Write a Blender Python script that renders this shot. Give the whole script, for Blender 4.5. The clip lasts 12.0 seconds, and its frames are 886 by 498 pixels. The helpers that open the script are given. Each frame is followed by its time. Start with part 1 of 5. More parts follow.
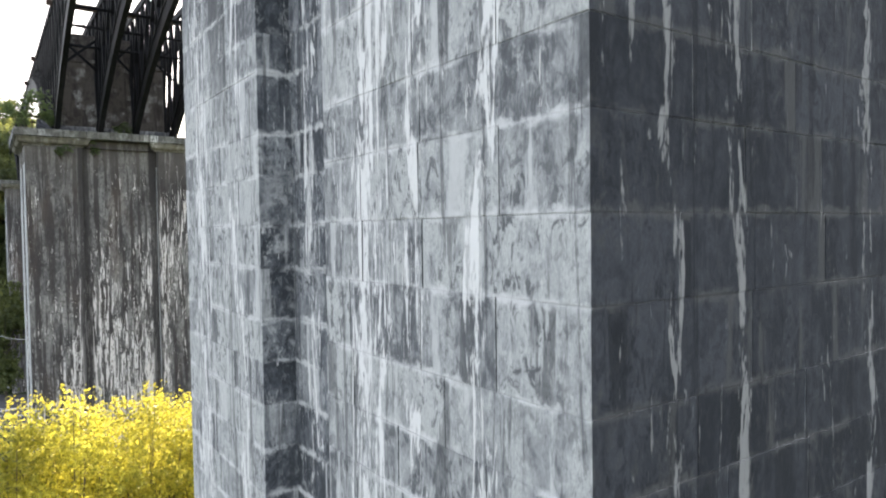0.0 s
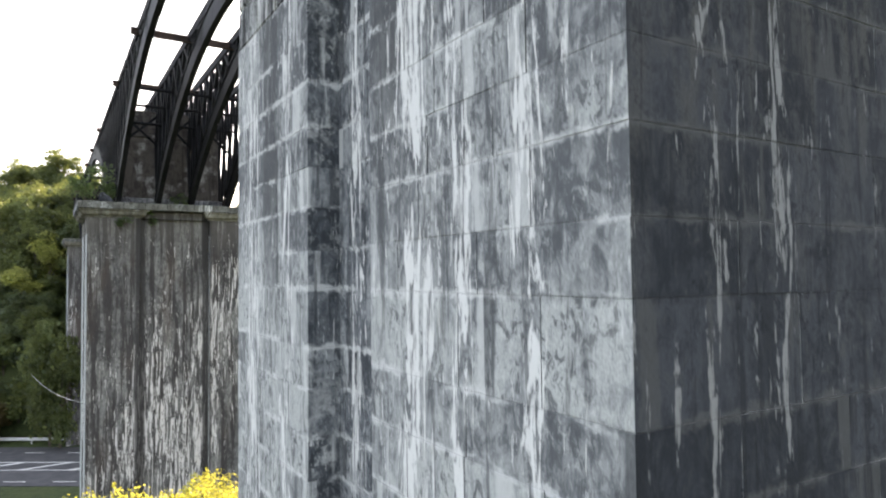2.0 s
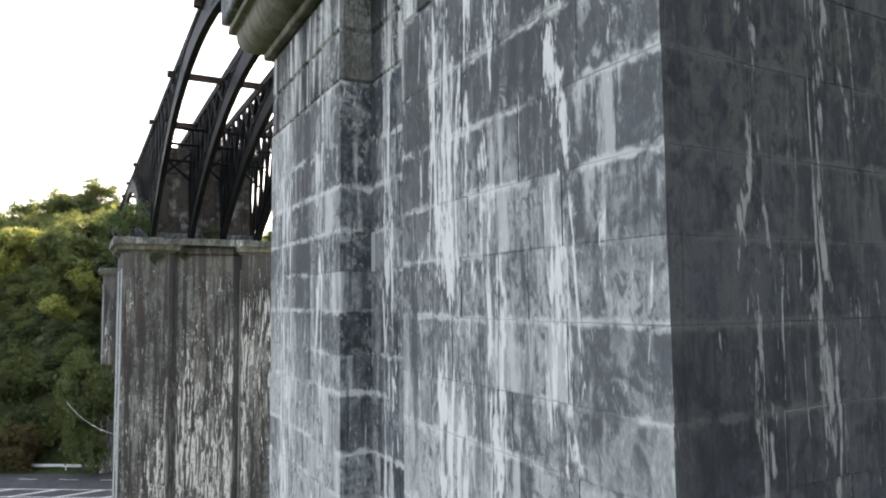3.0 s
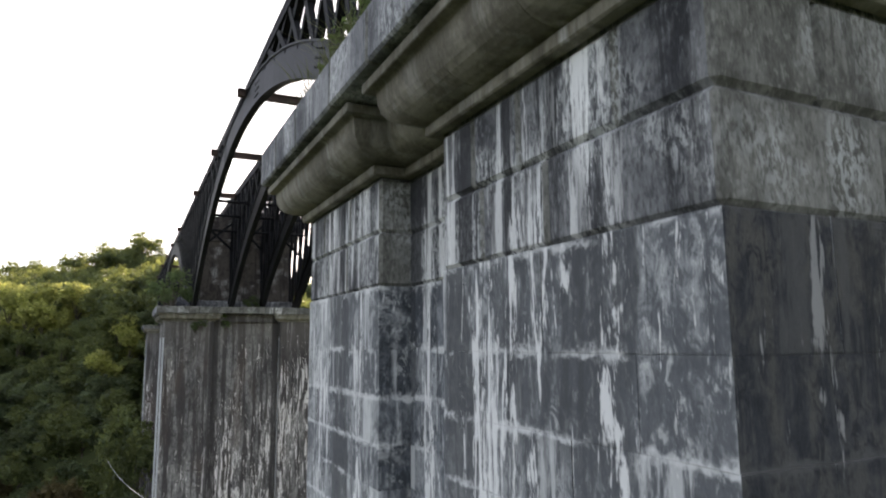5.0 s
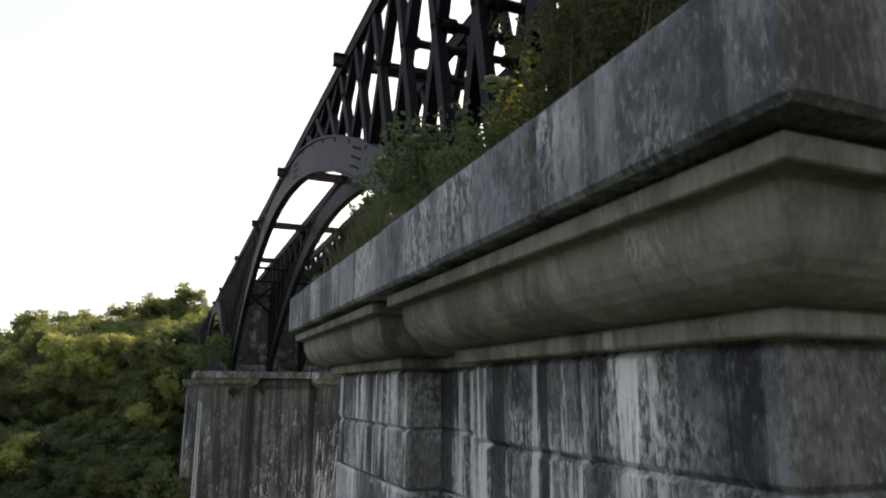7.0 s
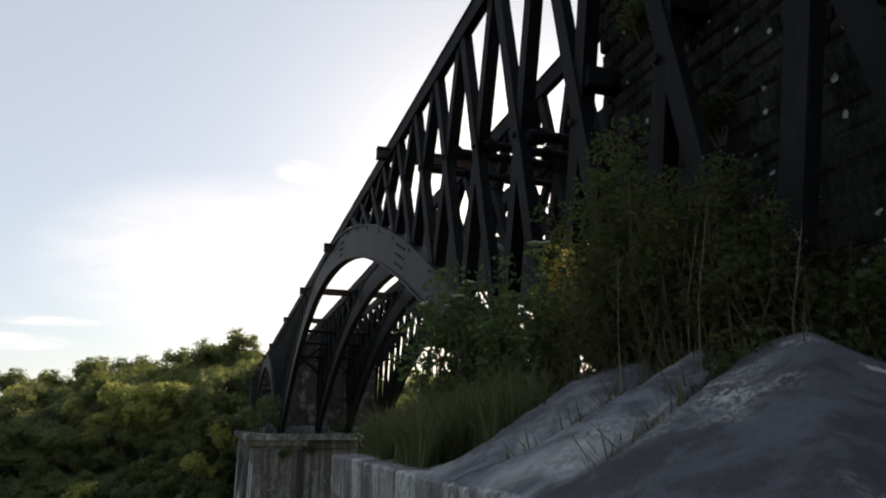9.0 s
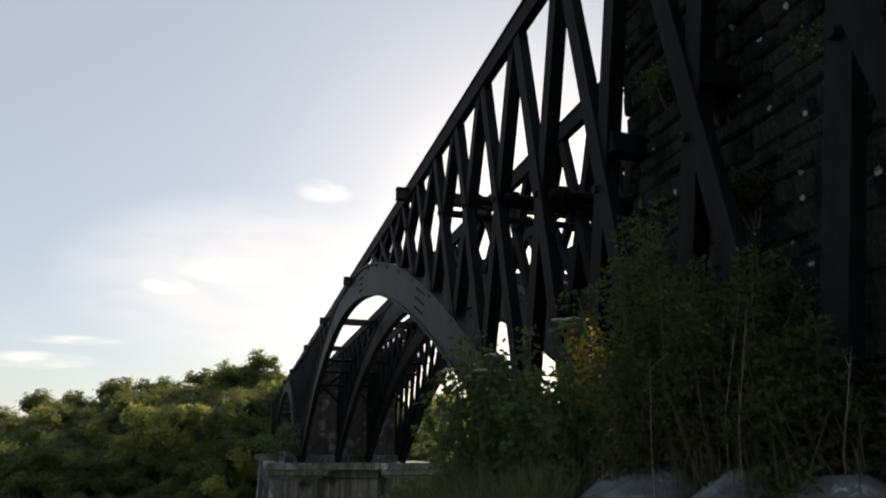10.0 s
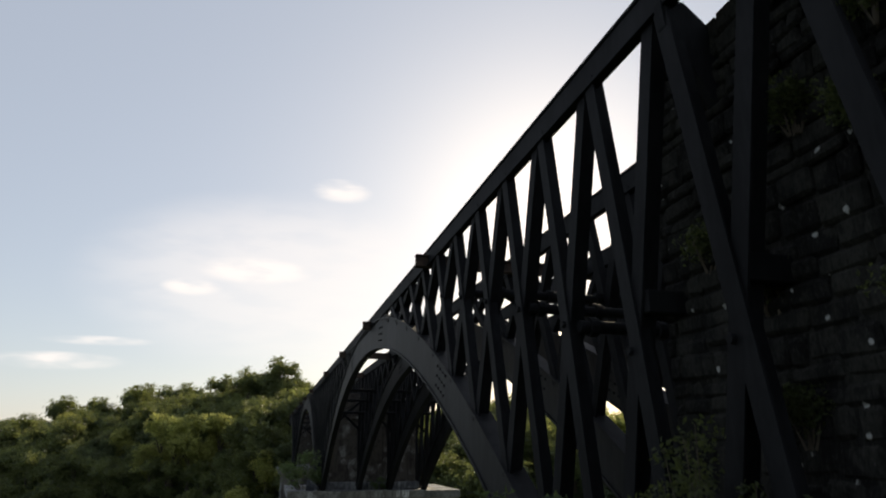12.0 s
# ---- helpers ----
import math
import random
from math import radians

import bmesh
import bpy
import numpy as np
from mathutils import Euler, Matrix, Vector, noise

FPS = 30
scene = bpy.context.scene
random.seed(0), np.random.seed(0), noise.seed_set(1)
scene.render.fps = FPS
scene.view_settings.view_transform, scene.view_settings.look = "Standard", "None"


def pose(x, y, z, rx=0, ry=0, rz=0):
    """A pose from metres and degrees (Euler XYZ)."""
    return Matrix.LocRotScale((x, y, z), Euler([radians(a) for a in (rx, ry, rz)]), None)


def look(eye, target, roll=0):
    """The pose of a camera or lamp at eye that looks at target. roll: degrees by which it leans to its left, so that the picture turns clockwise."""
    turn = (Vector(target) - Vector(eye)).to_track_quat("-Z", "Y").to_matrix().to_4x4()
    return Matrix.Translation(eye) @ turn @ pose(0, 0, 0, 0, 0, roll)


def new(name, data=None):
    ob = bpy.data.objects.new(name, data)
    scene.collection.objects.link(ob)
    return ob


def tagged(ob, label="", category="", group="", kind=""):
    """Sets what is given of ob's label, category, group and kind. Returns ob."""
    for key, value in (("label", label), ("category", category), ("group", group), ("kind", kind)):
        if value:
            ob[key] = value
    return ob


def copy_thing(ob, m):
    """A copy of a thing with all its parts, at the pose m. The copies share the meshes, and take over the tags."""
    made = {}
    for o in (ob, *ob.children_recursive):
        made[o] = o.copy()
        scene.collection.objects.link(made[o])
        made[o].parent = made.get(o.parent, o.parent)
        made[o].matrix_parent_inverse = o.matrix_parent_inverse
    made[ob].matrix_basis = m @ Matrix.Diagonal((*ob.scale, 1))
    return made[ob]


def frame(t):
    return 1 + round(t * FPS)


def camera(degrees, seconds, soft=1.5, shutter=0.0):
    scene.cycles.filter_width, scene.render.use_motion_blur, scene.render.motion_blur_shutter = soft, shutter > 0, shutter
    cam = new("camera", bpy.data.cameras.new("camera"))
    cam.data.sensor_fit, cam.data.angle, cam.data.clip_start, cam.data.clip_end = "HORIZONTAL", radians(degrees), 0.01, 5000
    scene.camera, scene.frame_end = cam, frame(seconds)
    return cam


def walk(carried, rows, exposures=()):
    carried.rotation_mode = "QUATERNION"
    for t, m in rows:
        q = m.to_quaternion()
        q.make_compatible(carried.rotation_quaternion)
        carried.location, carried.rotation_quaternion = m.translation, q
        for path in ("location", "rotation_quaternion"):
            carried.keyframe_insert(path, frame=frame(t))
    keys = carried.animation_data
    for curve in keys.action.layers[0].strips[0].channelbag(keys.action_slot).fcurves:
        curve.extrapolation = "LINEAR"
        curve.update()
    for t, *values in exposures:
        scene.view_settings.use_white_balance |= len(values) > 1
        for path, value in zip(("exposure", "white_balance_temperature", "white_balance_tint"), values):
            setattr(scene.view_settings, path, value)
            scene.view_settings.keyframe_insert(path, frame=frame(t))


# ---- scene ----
cam = camera(67.4, 12.0, soft=2.0, shutter=0.4)
PATH = [
    (0, (0.157, 0.164, 11.692), (1.294, 1.808, 11.632), -0.8),
    (0.5, (0.22, 0.192, 12.024), (1.348, 1.843, 12.0), -0.6),
    (1, (0.24, 0.171, 12.361), (1.346, 1.837, 12.367), -0.7),
    (1.5, (0.188, 0.132, 12.695), (1.254, 1.823, 12.737), -0.6),
    (2, (0.129, 0.108, 13.035), (1.155, 1.823, 13.112), -0.6),
    (2.5, (0.119, 0.121, 13.379), (1.103, 1.859, 13.487), -0.8),
    (3, (0.1, 0.112, 13.702), (1.052, 1.865, 13.847), -0.6),
    (3.5, (0.099, 0.125, 14.044), (1.026, 1.888, 14.222), -0.6),
    (5.5, (0.125, 0.223, 15.351), (0.946, 2.019, 15.666), -0.2),
    (6, (0.139, 0.249, 15.641), (0.933, 2.051, 15.99), 0.1),
    (6.5, (0.196, 0.327, 15.961), (0.957, 2.136, 16.344), 0.1),
    (7, (0.248, 0.342, 16.253), (0.979, 2.157, 16.668), 0.2),
    (7.5, (0.269, 0.293, 16.564), (0.968, 2.114, 17.006), 0.2),
    (9.3, (0.253, 0.237, 17.69), (0.823, 2.076, 18.231), 0.2),
    (9.5, (0.249, 0.242, 17.778), (0.808, 2.081, 18.332), 0.3),
    (10, (0.257, 0.265, 18.117), (0.784, 2.107, 18.691), 0.3),
    (10.5, (0.249, 0.286, 18.496), (0.754, 2.134, 19.07), 0.2),
    (11, (0.227, 0.276, 18.879), (0.721, 2.127, 19.452), 0.4),
    (11.5, (0.221, 0.241, 19.294), (0.702, 2.096, 19.867), 0.5),
    (12, (0.189, 0.206, 19.767), (0.662, 2.064, 20.336), 0.3),
]
EXPOSURES = [(0, 1.87, 7050, 13), (3, 1.68, 7050, 12), (5.5, 1.14, 7000, 15), (7.5, 0.5, 7000, 12), (9.3, -0.04, 6850, 9), (12, -0.26, 6750, 9)]
walk(cam, [(t, look(eye, target, roll)) for t, eye, target, roll in PATH], EXPOSURES)

# ---- light: low evening sun behind the viaduct, clear sky ----
SUN_DIR = Vector((0.383, 0.851, 0.358)).normalized()
world = bpy.data.worlds.new("world")
scene.world = world
world.use_nodes = True
wn = world.node_tree
sky = wn.nodes.new("ShaderNodeTexSky")
sky.sky_type = "NISHITA"
sky.sun_disc = False
sky.sun_elevation = math.asin(SUN_DIR.z)
sky.sun_rotation = math.atan2(SUN_DIR.x, SUN_DIR.y)
sky.air_density, sky.dust_density, sky.ozone_density = 1.0, 0.85, 1.0
wn.nodes["Background"].inputs["Strength"].default_value = 0.132
haze = wn.nodes.new("ShaderNodeMix")  # a pale evening haze over the clear sky
haze.data_type = "RGBA"
haze.inputs[0].default_value = 0.6
haze.inputs[7].default_value = (5.4, 5.85, 6.85, 1.0)
wn.links.new(sky.outputs[0], haze.inputs[6])
wn.links.new(haze.outputs[2], wn.nodes["Background"].inputs["Color"])
sun = new("sun", bpy.data.lights.new("sun", "SUN"))
sun.data.energy, sun.data.angle, sun.data.color = 5.0, radians(0.6), (1.0, 0.86, 0.64)
sun.matrix_world = look(SUN_DIR * 100, (0, 0, 0))


# ---- materials ----
class Nodes:
    """A small wrapper to write node materials briefly."""

    def __init__(self, name, rough=0.8, metal=0.0):
        self.mat = bpy.data.materials.new(name)
        self.mat.use_nodes = True
        self.tree = self.mat.node_tree
        self.bsdf = self.tree.nodes["Principled BSDF"]
        self.bsdf.inputs["Roughness"].default_value = rough
        self.bsdf.inputs["Metallic"].default_value = metal
        self.bsdf.inputs["Specular IOR Level"].default_value = 0.3
        self.place = self.tree.nodes.new("ShaderNodeNewGeometry").outputs["Position"]

    def link(self, a, b):
        self.tree.links.new(a, b)

    def scaled(self, scale, shift=(0, 0, 0)):
        m = self.tree.nodes.new("ShaderNodeMapping")
        m.inputs["Scale"].default_value = scale
        m.inputs["Location"].default_value = shift
        self.link(self.place, m.inputs["Vector"])
        return m.outputs[0]

    def own_shift(self, vector):
        """Moves a pattern by an amount of each object's own, so that it breaks at the joints."""
        a = self.tree.nodes.new("ShaderNodeVectorMath")
        a.operation = "MULTIPLY"
        a.inputs[1].default_value = (37.0, 53.0, 71.0)
        self.link(self.random(), a.inputs[0])
        b = self.tree.nodes.new("ShaderNodeVectorMath")
        self.link(vector, b.inputs[0])
        self.link(a.outputs[0], b.inputs[1])
        return b.outputs[0]

    def noise(self, scale, detail=4.0, rough=0.6, shift=(0, 0, 0), distort=0.0, own=False):
        n = self.tree.nodes.new("ShaderNodeTexNoise")
        n.inputs["Scale"].default_value = 1.0
        n.inputs["Detail"].default_value = detail
        n.inputs["Roughness"].default_value = rough
        n.inputs["Distortion"].default_value = distort
        sc = scale if isinstance(scale, tuple) else (scale, scale, scale)
        vec = self.scaled(sc, shift)
        self.link(self.own_shift(vec) if own else vec, n.inputs["Vector"])
        return n.outputs[0]

    def ramp(self, fac, lo, hi, v0=0.0, v1=1.0):
        r = self.tree.nodes.new("ShaderNodeMapRange")
        r.interpolation_type = "SMOOTHSTEP"
        for k, v in (("From Min", lo), ("From Max", hi), ("To Min", v0), ("To Max", v1)):
            r.inputs[k].default_value = v
        self.link(fac, r.inputs["Value"])
        return r.outputs[0]

    def math(self, op, a, b):
        m = self.tree.nodes.new("ShaderNodeMath")
        m.operation = op
        for i, v in enumerate((a, b)):
            if isinstance(v, (int, float)):
                m.inputs[i].default_value = v
            else:
                self.link(v, m.inputs[i])
        return m.outputs[0]

    def mix(self, fac, a, b):
        m = self.tree.nodes.new("ShaderNodeMix")
        m.data_type = "RGBA"
        for i, v in ((0, fac), (6, a), (7, b)):
            if isinstance(v, tuple):
                m.inputs[i].default_value = (*v, 1.0)
            elif isinstance(v, (int, float)):
                m.inputs[i].default_value = v
            else:
                self.link(v, m.inputs[i])
        return m.outputs[2]

    def random(self):
        return self.tree.nodes.new("ShaderNodeObjectInfo").outputs["Random"]

    def island(self):
        return self.tree.nodes.new("ShaderNodeNewGeometry").outputs["Random Per Island"]

    def done(self, colour, bump=None, strength=0.3, distance=0.01, rough=None):
        self.link(colour, self.bsdf.inputs["Base Color"])
        if rough is not None:
            self.link(rough, self.bsdf.inputs["Roughness"])
        if bump is not None:
            b = self.tree.nodes.new("ShaderNodeBump")
            b.inputs["Strength"].default_value = strength
            b.inputs["Distance"].default_value = distance
            self.link(bump, b.inputs["Height"])
            self.link(b.outputs[0], self.bsdf.inputs["Normal"])
        return self.mat


def stone_material(name, dark, light, lichen, streak, lime=(0.74, 0.75, 0.74), fine=1.0, spots_of=0.0, black=0.5, washed=0.0, stripes=0.0, fade=None, own=0.45, speckle=1.0):
    """Weathered limestone: per-stone tone, flecks, pale lichen, white lime and black damp that have run down."""
    n = Nodes(name, 0.88)
    sep = n.tree.nodes.new("ShaderNodeSeparateXYZ")
    n.link(n.place, sep.inputs[0])
    drift = n.noise((2.6, 2.6, 1.7), 7, 0.68, (0, 0, 0), 0.4)
    tone = n.math("ADD", n.math("MULTIPLY", n.random(), own), n.math("MULTIPLY", n.ramp(drift, 0.34, 0.66), 1.05 - own * 0.6))
    col = n.mix(n.ramp(tone, 0.25, 0.85), dark, light)
    fleck = n.noise((40 * fine, 40 * fine, 19 * fine), 6, 0.72, (0, 0, 0), 0.15)
    col = n.mix(n.ramp(fleck, 0.5, 0.62, 0.0, 0.55 * speckle), col, tuple(c * 0.5 for c in dark))
    col = n.mix(n.ramp(fleck, 0.37, 0.46, 0.6 * speckle, 0.0), col, tuple(min(0.62, c * 1.5) for c in light))
    patch = n.ramp(n.noise(1.5, 3, 0.5, (3, 7, 1), 0.0, True), 0.55 - lichen * 0.3, 0.72 - lichen * 0.3)
    spots = n.ramp(n.noise((31 * fine, 31 * fine, 17 * fine), 7, 0.76, (5, 2, 9), 0.2), 0.47, 0.54)
    col = n.mix(n.math("MULTIPLY", n.math("MULTIPLY", patch, spots), 0.6), col, (0.52, 0.54, 0.53))
    wash = n.ramp(n.noise((1.3, 1.3, 0.9), 6, 0.62, (6, 6, 2), 1.2), 0.46, 0.68, 0.0, washed)
    col = n.mix(wash, col, tuple(c * 0.78 for c in lime))
    ragged = n.noise((58 * fine, 58 * fine, 15 * fine), 5, 0.72)
    if stripes:
        wide = n.math("ADD", n.noise((5.2 * fine, 5.2 * fine, 0.32 * fine), 5, 0.55, (4, 8, 1), 0.5), n.math("MULTIPLY", n.math("SUBTRACT", ragged, 0.5), 0.1))
        pale, sooty = n.ramp(wide, 0.55, 0.59, 0.0, stripes * 0.9), n.ramp(wide, 0.435, 0.475, stripes, 0.0)
        if fade:
            kept = n.ramp(sep.outputs[1], fade[0], fade[1], 0.12, 1.0)
            pale, sooty = n.math("MULTIPLY", pale, kept), n.math("MULTIPLY", sooty, kept)
        col = n.mix(pale, col, tuple(c * 0.8 for c in lime))
        col = n.mix(sooty, col, tuple(c * 0.6 for c in dark))
    where = n.ramp(n.noise((1.7, 1.7, 0.3), 3, 0.5, (1, 4, 2), 0.3), 0.64 - streak * 0.3, 0.8 - streak * 0.3)
    long_run = n.noise((12 * fine, 12 * fine, 0.7 * fine), 6, 0.64, (2, 2, 2), 0.9)
    own_run = n.noise((19 * fine, 19 * fine, 1.9 * fine), 5, 0.66, (7, 2, 5), 0.8, True)
    run = n.math("ADD", n.math("MULTIPLY", long_run, 0.52), n.math("MULTIPLY", own_run, 0.24))
    run = n.math("ADD", run, n.math("MULTIPLY", ragged, 0.28))
    col = n.mix(n.math("MULTIPLY", n.ramp(run, 0.51, 0.55), n.math("MULTIPLY", where, 0.95)), col, lime)
    if spots_of:
        v = n.tree.nodes.new("ShaderNodeTexVoronoi")
        v.inputs["Scale"].default_value = spots_of
        n.link(n.scaled((1, 1, 1)), v.inputs["Vector"])
        wide = n.math("MULTIPLY", n.ramp(v.outputs["Color"], 0.42, 0.9), 0.22)
        blot = n.math("SUBTRACT", wide, n.math("ADD", v.outputs["Distance"], n.math("MULTIPLY", n.math("SUBTRACT", n.noise(24, 4), 0.5), 0.35)))
        col = n.mix(n.ramp(blot, 0.0, 0.05, 0.0, 0.9), col, (0.36, 0.37, 0.36))
    damp = n.math("ADD", n.math("MULTIPLY", n.noise((7 * fine, 7 * fine, 0.5 * fine), 6, 0.65, (8, 1, 3), 0.7), 0.75), n.math("MULTIPLY", ragged, 0.25))
    col = n.mix(n.ramp(damp, 0.535, 0.59, 0.0, black), col, tuple(c * 0.42 for c in dark))
    rel = n.math("ADD", n.math("MULTIPLY", fleck, 0.8), n.math("MULTIPLY", run, 1.6))
    return n.done(col, rel, 0.6, 0.012)


def weak_gloss(mat, level=0.08):
    mat.node_tree.nodes["Principled BSDF"].inputs["Specular IOR Level"].default_value = level
    return mat


def far_stone_material():
    """Brown-grey masonry whose white lime has run down in thin ragged streaks, thickest half-way down."""
    n = Nodes("distant_streaked_limestone", 0.9)
    sep = n.tree.nodes.new("ShaderNodeSeparateXYZ")
    n.link(n.place, sep.inputs[0])
    col = n.mix(n.ramp(n.noise((1.1, 1.1, 0.5), 6, 0.65, (0, 0, 0), 0.6), 0.32, 0.68), (0.06, 0.06, 0.058), (0.192, 0.19, 0.178))
    fleck = n.noise((9, 9, 4.5), 5, 0.75, (2, 0, 0), 0.3)
    col = n.mix(n.ramp(fleck, 0.51, 0.6, 0.0, 0.65), col, (0.03, 0.027, 0.026))
    col = n.mix(n.ramp(fleck, 0.34, 0.46, 0.5, 0.0), col, (0.27, 0.25, 0.23))
    old = n.noise((3.4, 3.4, 0.16), 6, 0.68, (9, 3, 3), 0.3)
    col = n.mix(n.ramp(old, 0.48, 0.55, 0.0, 0.85), col, (0.035, 0.031, 0.03))
    clean = n.math("ADD", sep.outputs[2], n.math("MULTIPLY", n.math("SUBTRACT", n.noise((1.8, 1.8, 0.35), 5, 0.65, (2, 8, 2)), 0.5), 5.0))
    col = n.mix(n.ramp(clean, 13.8, 16.8, 0.0, 0.28), col, (0.2, 0.184, 0.162))
    rust = n.noise((0.7, 0.7, 0.2), 4, 0.6, (3, 3, 7))
    col = n.mix(n.ramp(rust, 0.52, 0.7, 0.0, 0.14), col, (0.17, 0.11, 0.07))
    down = n.math("ADD", sep.outputs[2], n.math("MULTIPLY", n.math("SUBTRACT", n.noise((1.3, 1.3, 0.3), 4), 0.5), 7.0))
    lot = n.ramp(down, 8.5, 18.0, 0.035, -0.055)
    lot = n.math("ADD", lot, n.ramp(n.noise((0.5, 0.5, 0.12), 3, 0.5, (5, 1, 1)), 0.35, 0.65, -0.05, 0.05))
    run = n.math("ADD", n.math("MULTIPLY", n.noise((8.5, 8.5, 0.7), 5, 0.62, (0, 0, 4), 0.8), 0.66), n.math("MULTIPLY", n.noise((17, 17, 4.0), 5, 0.72, (1, 1, 1), 0.6), 0.34))
    col = n.mix(n.ramp(n.math("ADD", run, lot), 0.58, 0.61, 0.0, 0.88), col, (0.6, 0.575, 0.54))
    # shade down the corners of the sunk panel, painted in as dark strips
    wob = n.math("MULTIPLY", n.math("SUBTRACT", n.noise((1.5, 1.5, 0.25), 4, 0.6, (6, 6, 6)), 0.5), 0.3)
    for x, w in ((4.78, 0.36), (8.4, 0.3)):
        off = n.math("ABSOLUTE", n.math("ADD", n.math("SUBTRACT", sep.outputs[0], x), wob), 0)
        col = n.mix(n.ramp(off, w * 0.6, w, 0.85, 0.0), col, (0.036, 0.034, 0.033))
    return n.done(col, fleck, 0.5, 0.02)


def pier_stone_material(name, dark, mid, pale, runs=(), damps=(), lean=0.0, white=1.0, lime_white=0.68, along=1, spread=0.1, corner=0.0, brown=0.0):
    """Squared limestone: a tone for each stone, dark pits and pale lichen, panels washed white down to a joint, lime on the joints and in long drips."""
    n = Nodes(name, 0.88)
    sep = n.tree.nodes.new("ShaderNodeSeparateXYZ")
    n.link(n.place, sep.inputs[0])
    broad = n.noise((1.1, 1.1, 0.7), 5, 0.6, (4, 2, 7), 0.5)
    cloudy = n.noise((7, 7, 4.5), 6, 0.68, (9, 1, 4), 0.8)
    smear = n.noise((6.5, 6.5, 0.6), 7, 0.68, (1, 3, 5), 0.8)
    tone = n.math("ADD", n.math("MULTIPLY", n.random(), 0.6), n.math("MULTIPLY", n.ramp(broad, 0.33, 0.67), 0.26))
    tone = n.math("ADD", tone, n.ramp(smear, 0.32, 0.68, -0.14, 0.17 + lean))
    tone = n.math("ADD", tone, n.ramp(cloudy, 0.3, 0.7, -0.26, 0.27))
    if corner:  # the outer corner is grimy high up, the inner part washed pale
        high = n.ramp(n.math("ADD", sep.outputs[2], n.math("MULTIPLY", n.math("SUBTRACT", broad, 0.5), 3.0)), 12.6, 14.0)
        outer = n.ramp(n.math("ADD", sep.outputs[1], n.math("MULTIPLY", n.math("SUBTRACT", smear, 0.5), 1.6)), 2.4, 3.3, 1.0, 0.6)
        tone = n.math("SUBTRACT", tone, n.math("MULTIPLY", n.math("MULTIPLY", high, outer), corner))
        tone = n.math("ADD", tone, n.math("MULTIPLY", n.ramp(sep.outputs[1], 2.9, 4.4, 0.0, 0.16), n.math("SUBTRACT", 1.0, high)))
    col = n.mix(n.ramp(tone, 0.05, 0.42), dark, mid)
    col = n.mix(n.ramp(tone, 0.36, 0.8), col, pale)
    if brown:  # brown grime that has washed down from the cornice
        wash = n.math("ADD", sep.outputs[2], n.math("MULTIPLY", n.math("SUBTRACT", smear, 0.5), 5.0))
        col = n.mix(n.math("MULTIPLY", n.ramp(wash, 12.6, 15.8, 0.0, brown), n.ramp(n.math("ADD", cloudy, n.math("MULTIPLY", n.math("SUBTRACT", smear, 0.5), 0.8)), 0.4, 0.62, 0.1, 1.0)), col, (0.094, 0.09, 0.076))
    # pits and lichen, in patches of each stone's own
    slant = n.noise((15, 15, 9.5), 7, 0.78, (0, 0, 0), 0.6)
    where = n.ramp(n.noise(1.7, 3, 0.5, (3, 7, 1), 0.0, True), 0.4, 0.58, 0.4, 1.0)
    col = n.mix(n.math("MULTIPLY", n.ramp(slant, 0.52, 0.57), n.math("MULTIPLY", where, 0.85)), col, tuple(c * 0.75 for c in dark))
    col = n.mix(n.math("MULTIPLY", n.ramp(slant, 0.38, 0.46, 1.0, 0.0), n.math("MULTIPLY", where, 0.75)), col, tuple(c * white for c in (0.52, 0.535, 0.525)))
    grit = n.noise((95, 95, 60), 4, 0.7, (6, 1, 1))
    col = n.mix(n.ramp(grit, 0.3, 0.7, 0.35, 0.0), col, tuple(c * 0.6 for c in dark))
    # panels that water has washed, cut off at the joints
    panel = n.noise((4.2, 4.2, 0.3), 5, 0.55, (2, 9, 4), 0.4, True)
    ragged = n.math("SUBTRACT", n.noise((60, 60, 16), 5, 0.72), 0.5)
    panel = n.math("ADD", panel, n.math("MULTIPLY", ragged, 0.14))
    col = n.mix(n.ramp(panel, 0.585, 0.64, 0.0, 0.72), col, tuple(c * white for c in (0.525, 0.538, 0.535)))
    col = n.mix(n.math("MULTIPLY", n.ramp(panel, 0.36, 0.41, 0.75, 0.0), n.ramp(cloudy, 0.32, 0.6, 0.45, 1.0)), col, tuple(c * 0.6 for c in dark))
    for axis, at, w, low, high in damps:
        wob = n.math("MULTIPLY", n.math("SUBTRACT", n.noise((3.0, 3.0, 0.8), 5, 0.6, (2, 5, 8)), 0.5), 1.1)
        off = n.math("ABSOLUTE", n.math("ADD", n.math("SUBTRACT", sep.outputs[axis], at), wob), 0)
        wet = n.math("MULTIPLY", n.ramp(off, w * 0.7, w, 0.85, 0.0), n.ramp(n.math("ADD", sep.outputs[2], wob), low, high))
        wet = n.math("MULTIPLY", wet, n.ramp(n.math("ADD", smear, n.math("MULTIPLY", ragged, 0.3)), 0.38, 0.56, 0.35, 1.0))
        col = n.mix(wet, col, tuple(c * 0.5 for c in dark))
    # lime along the joints
    own_box = n.tree.nodes.new("ShaderNodeSeparateXYZ")
    n.link(n.tree.nodes.new("ShaderNodeTexCoord").outputs["Generated"], own_box.inputs[0])
    near = [n.math("MULTIPLY", n.math("SUBTRACT", 0.5, n.math("ABSOLUTE", n.math("SUBTRACT", own_box.outputs[k], 0.5), 0)), size) for k, size in ((along, 0.8), (2, 0.36))]
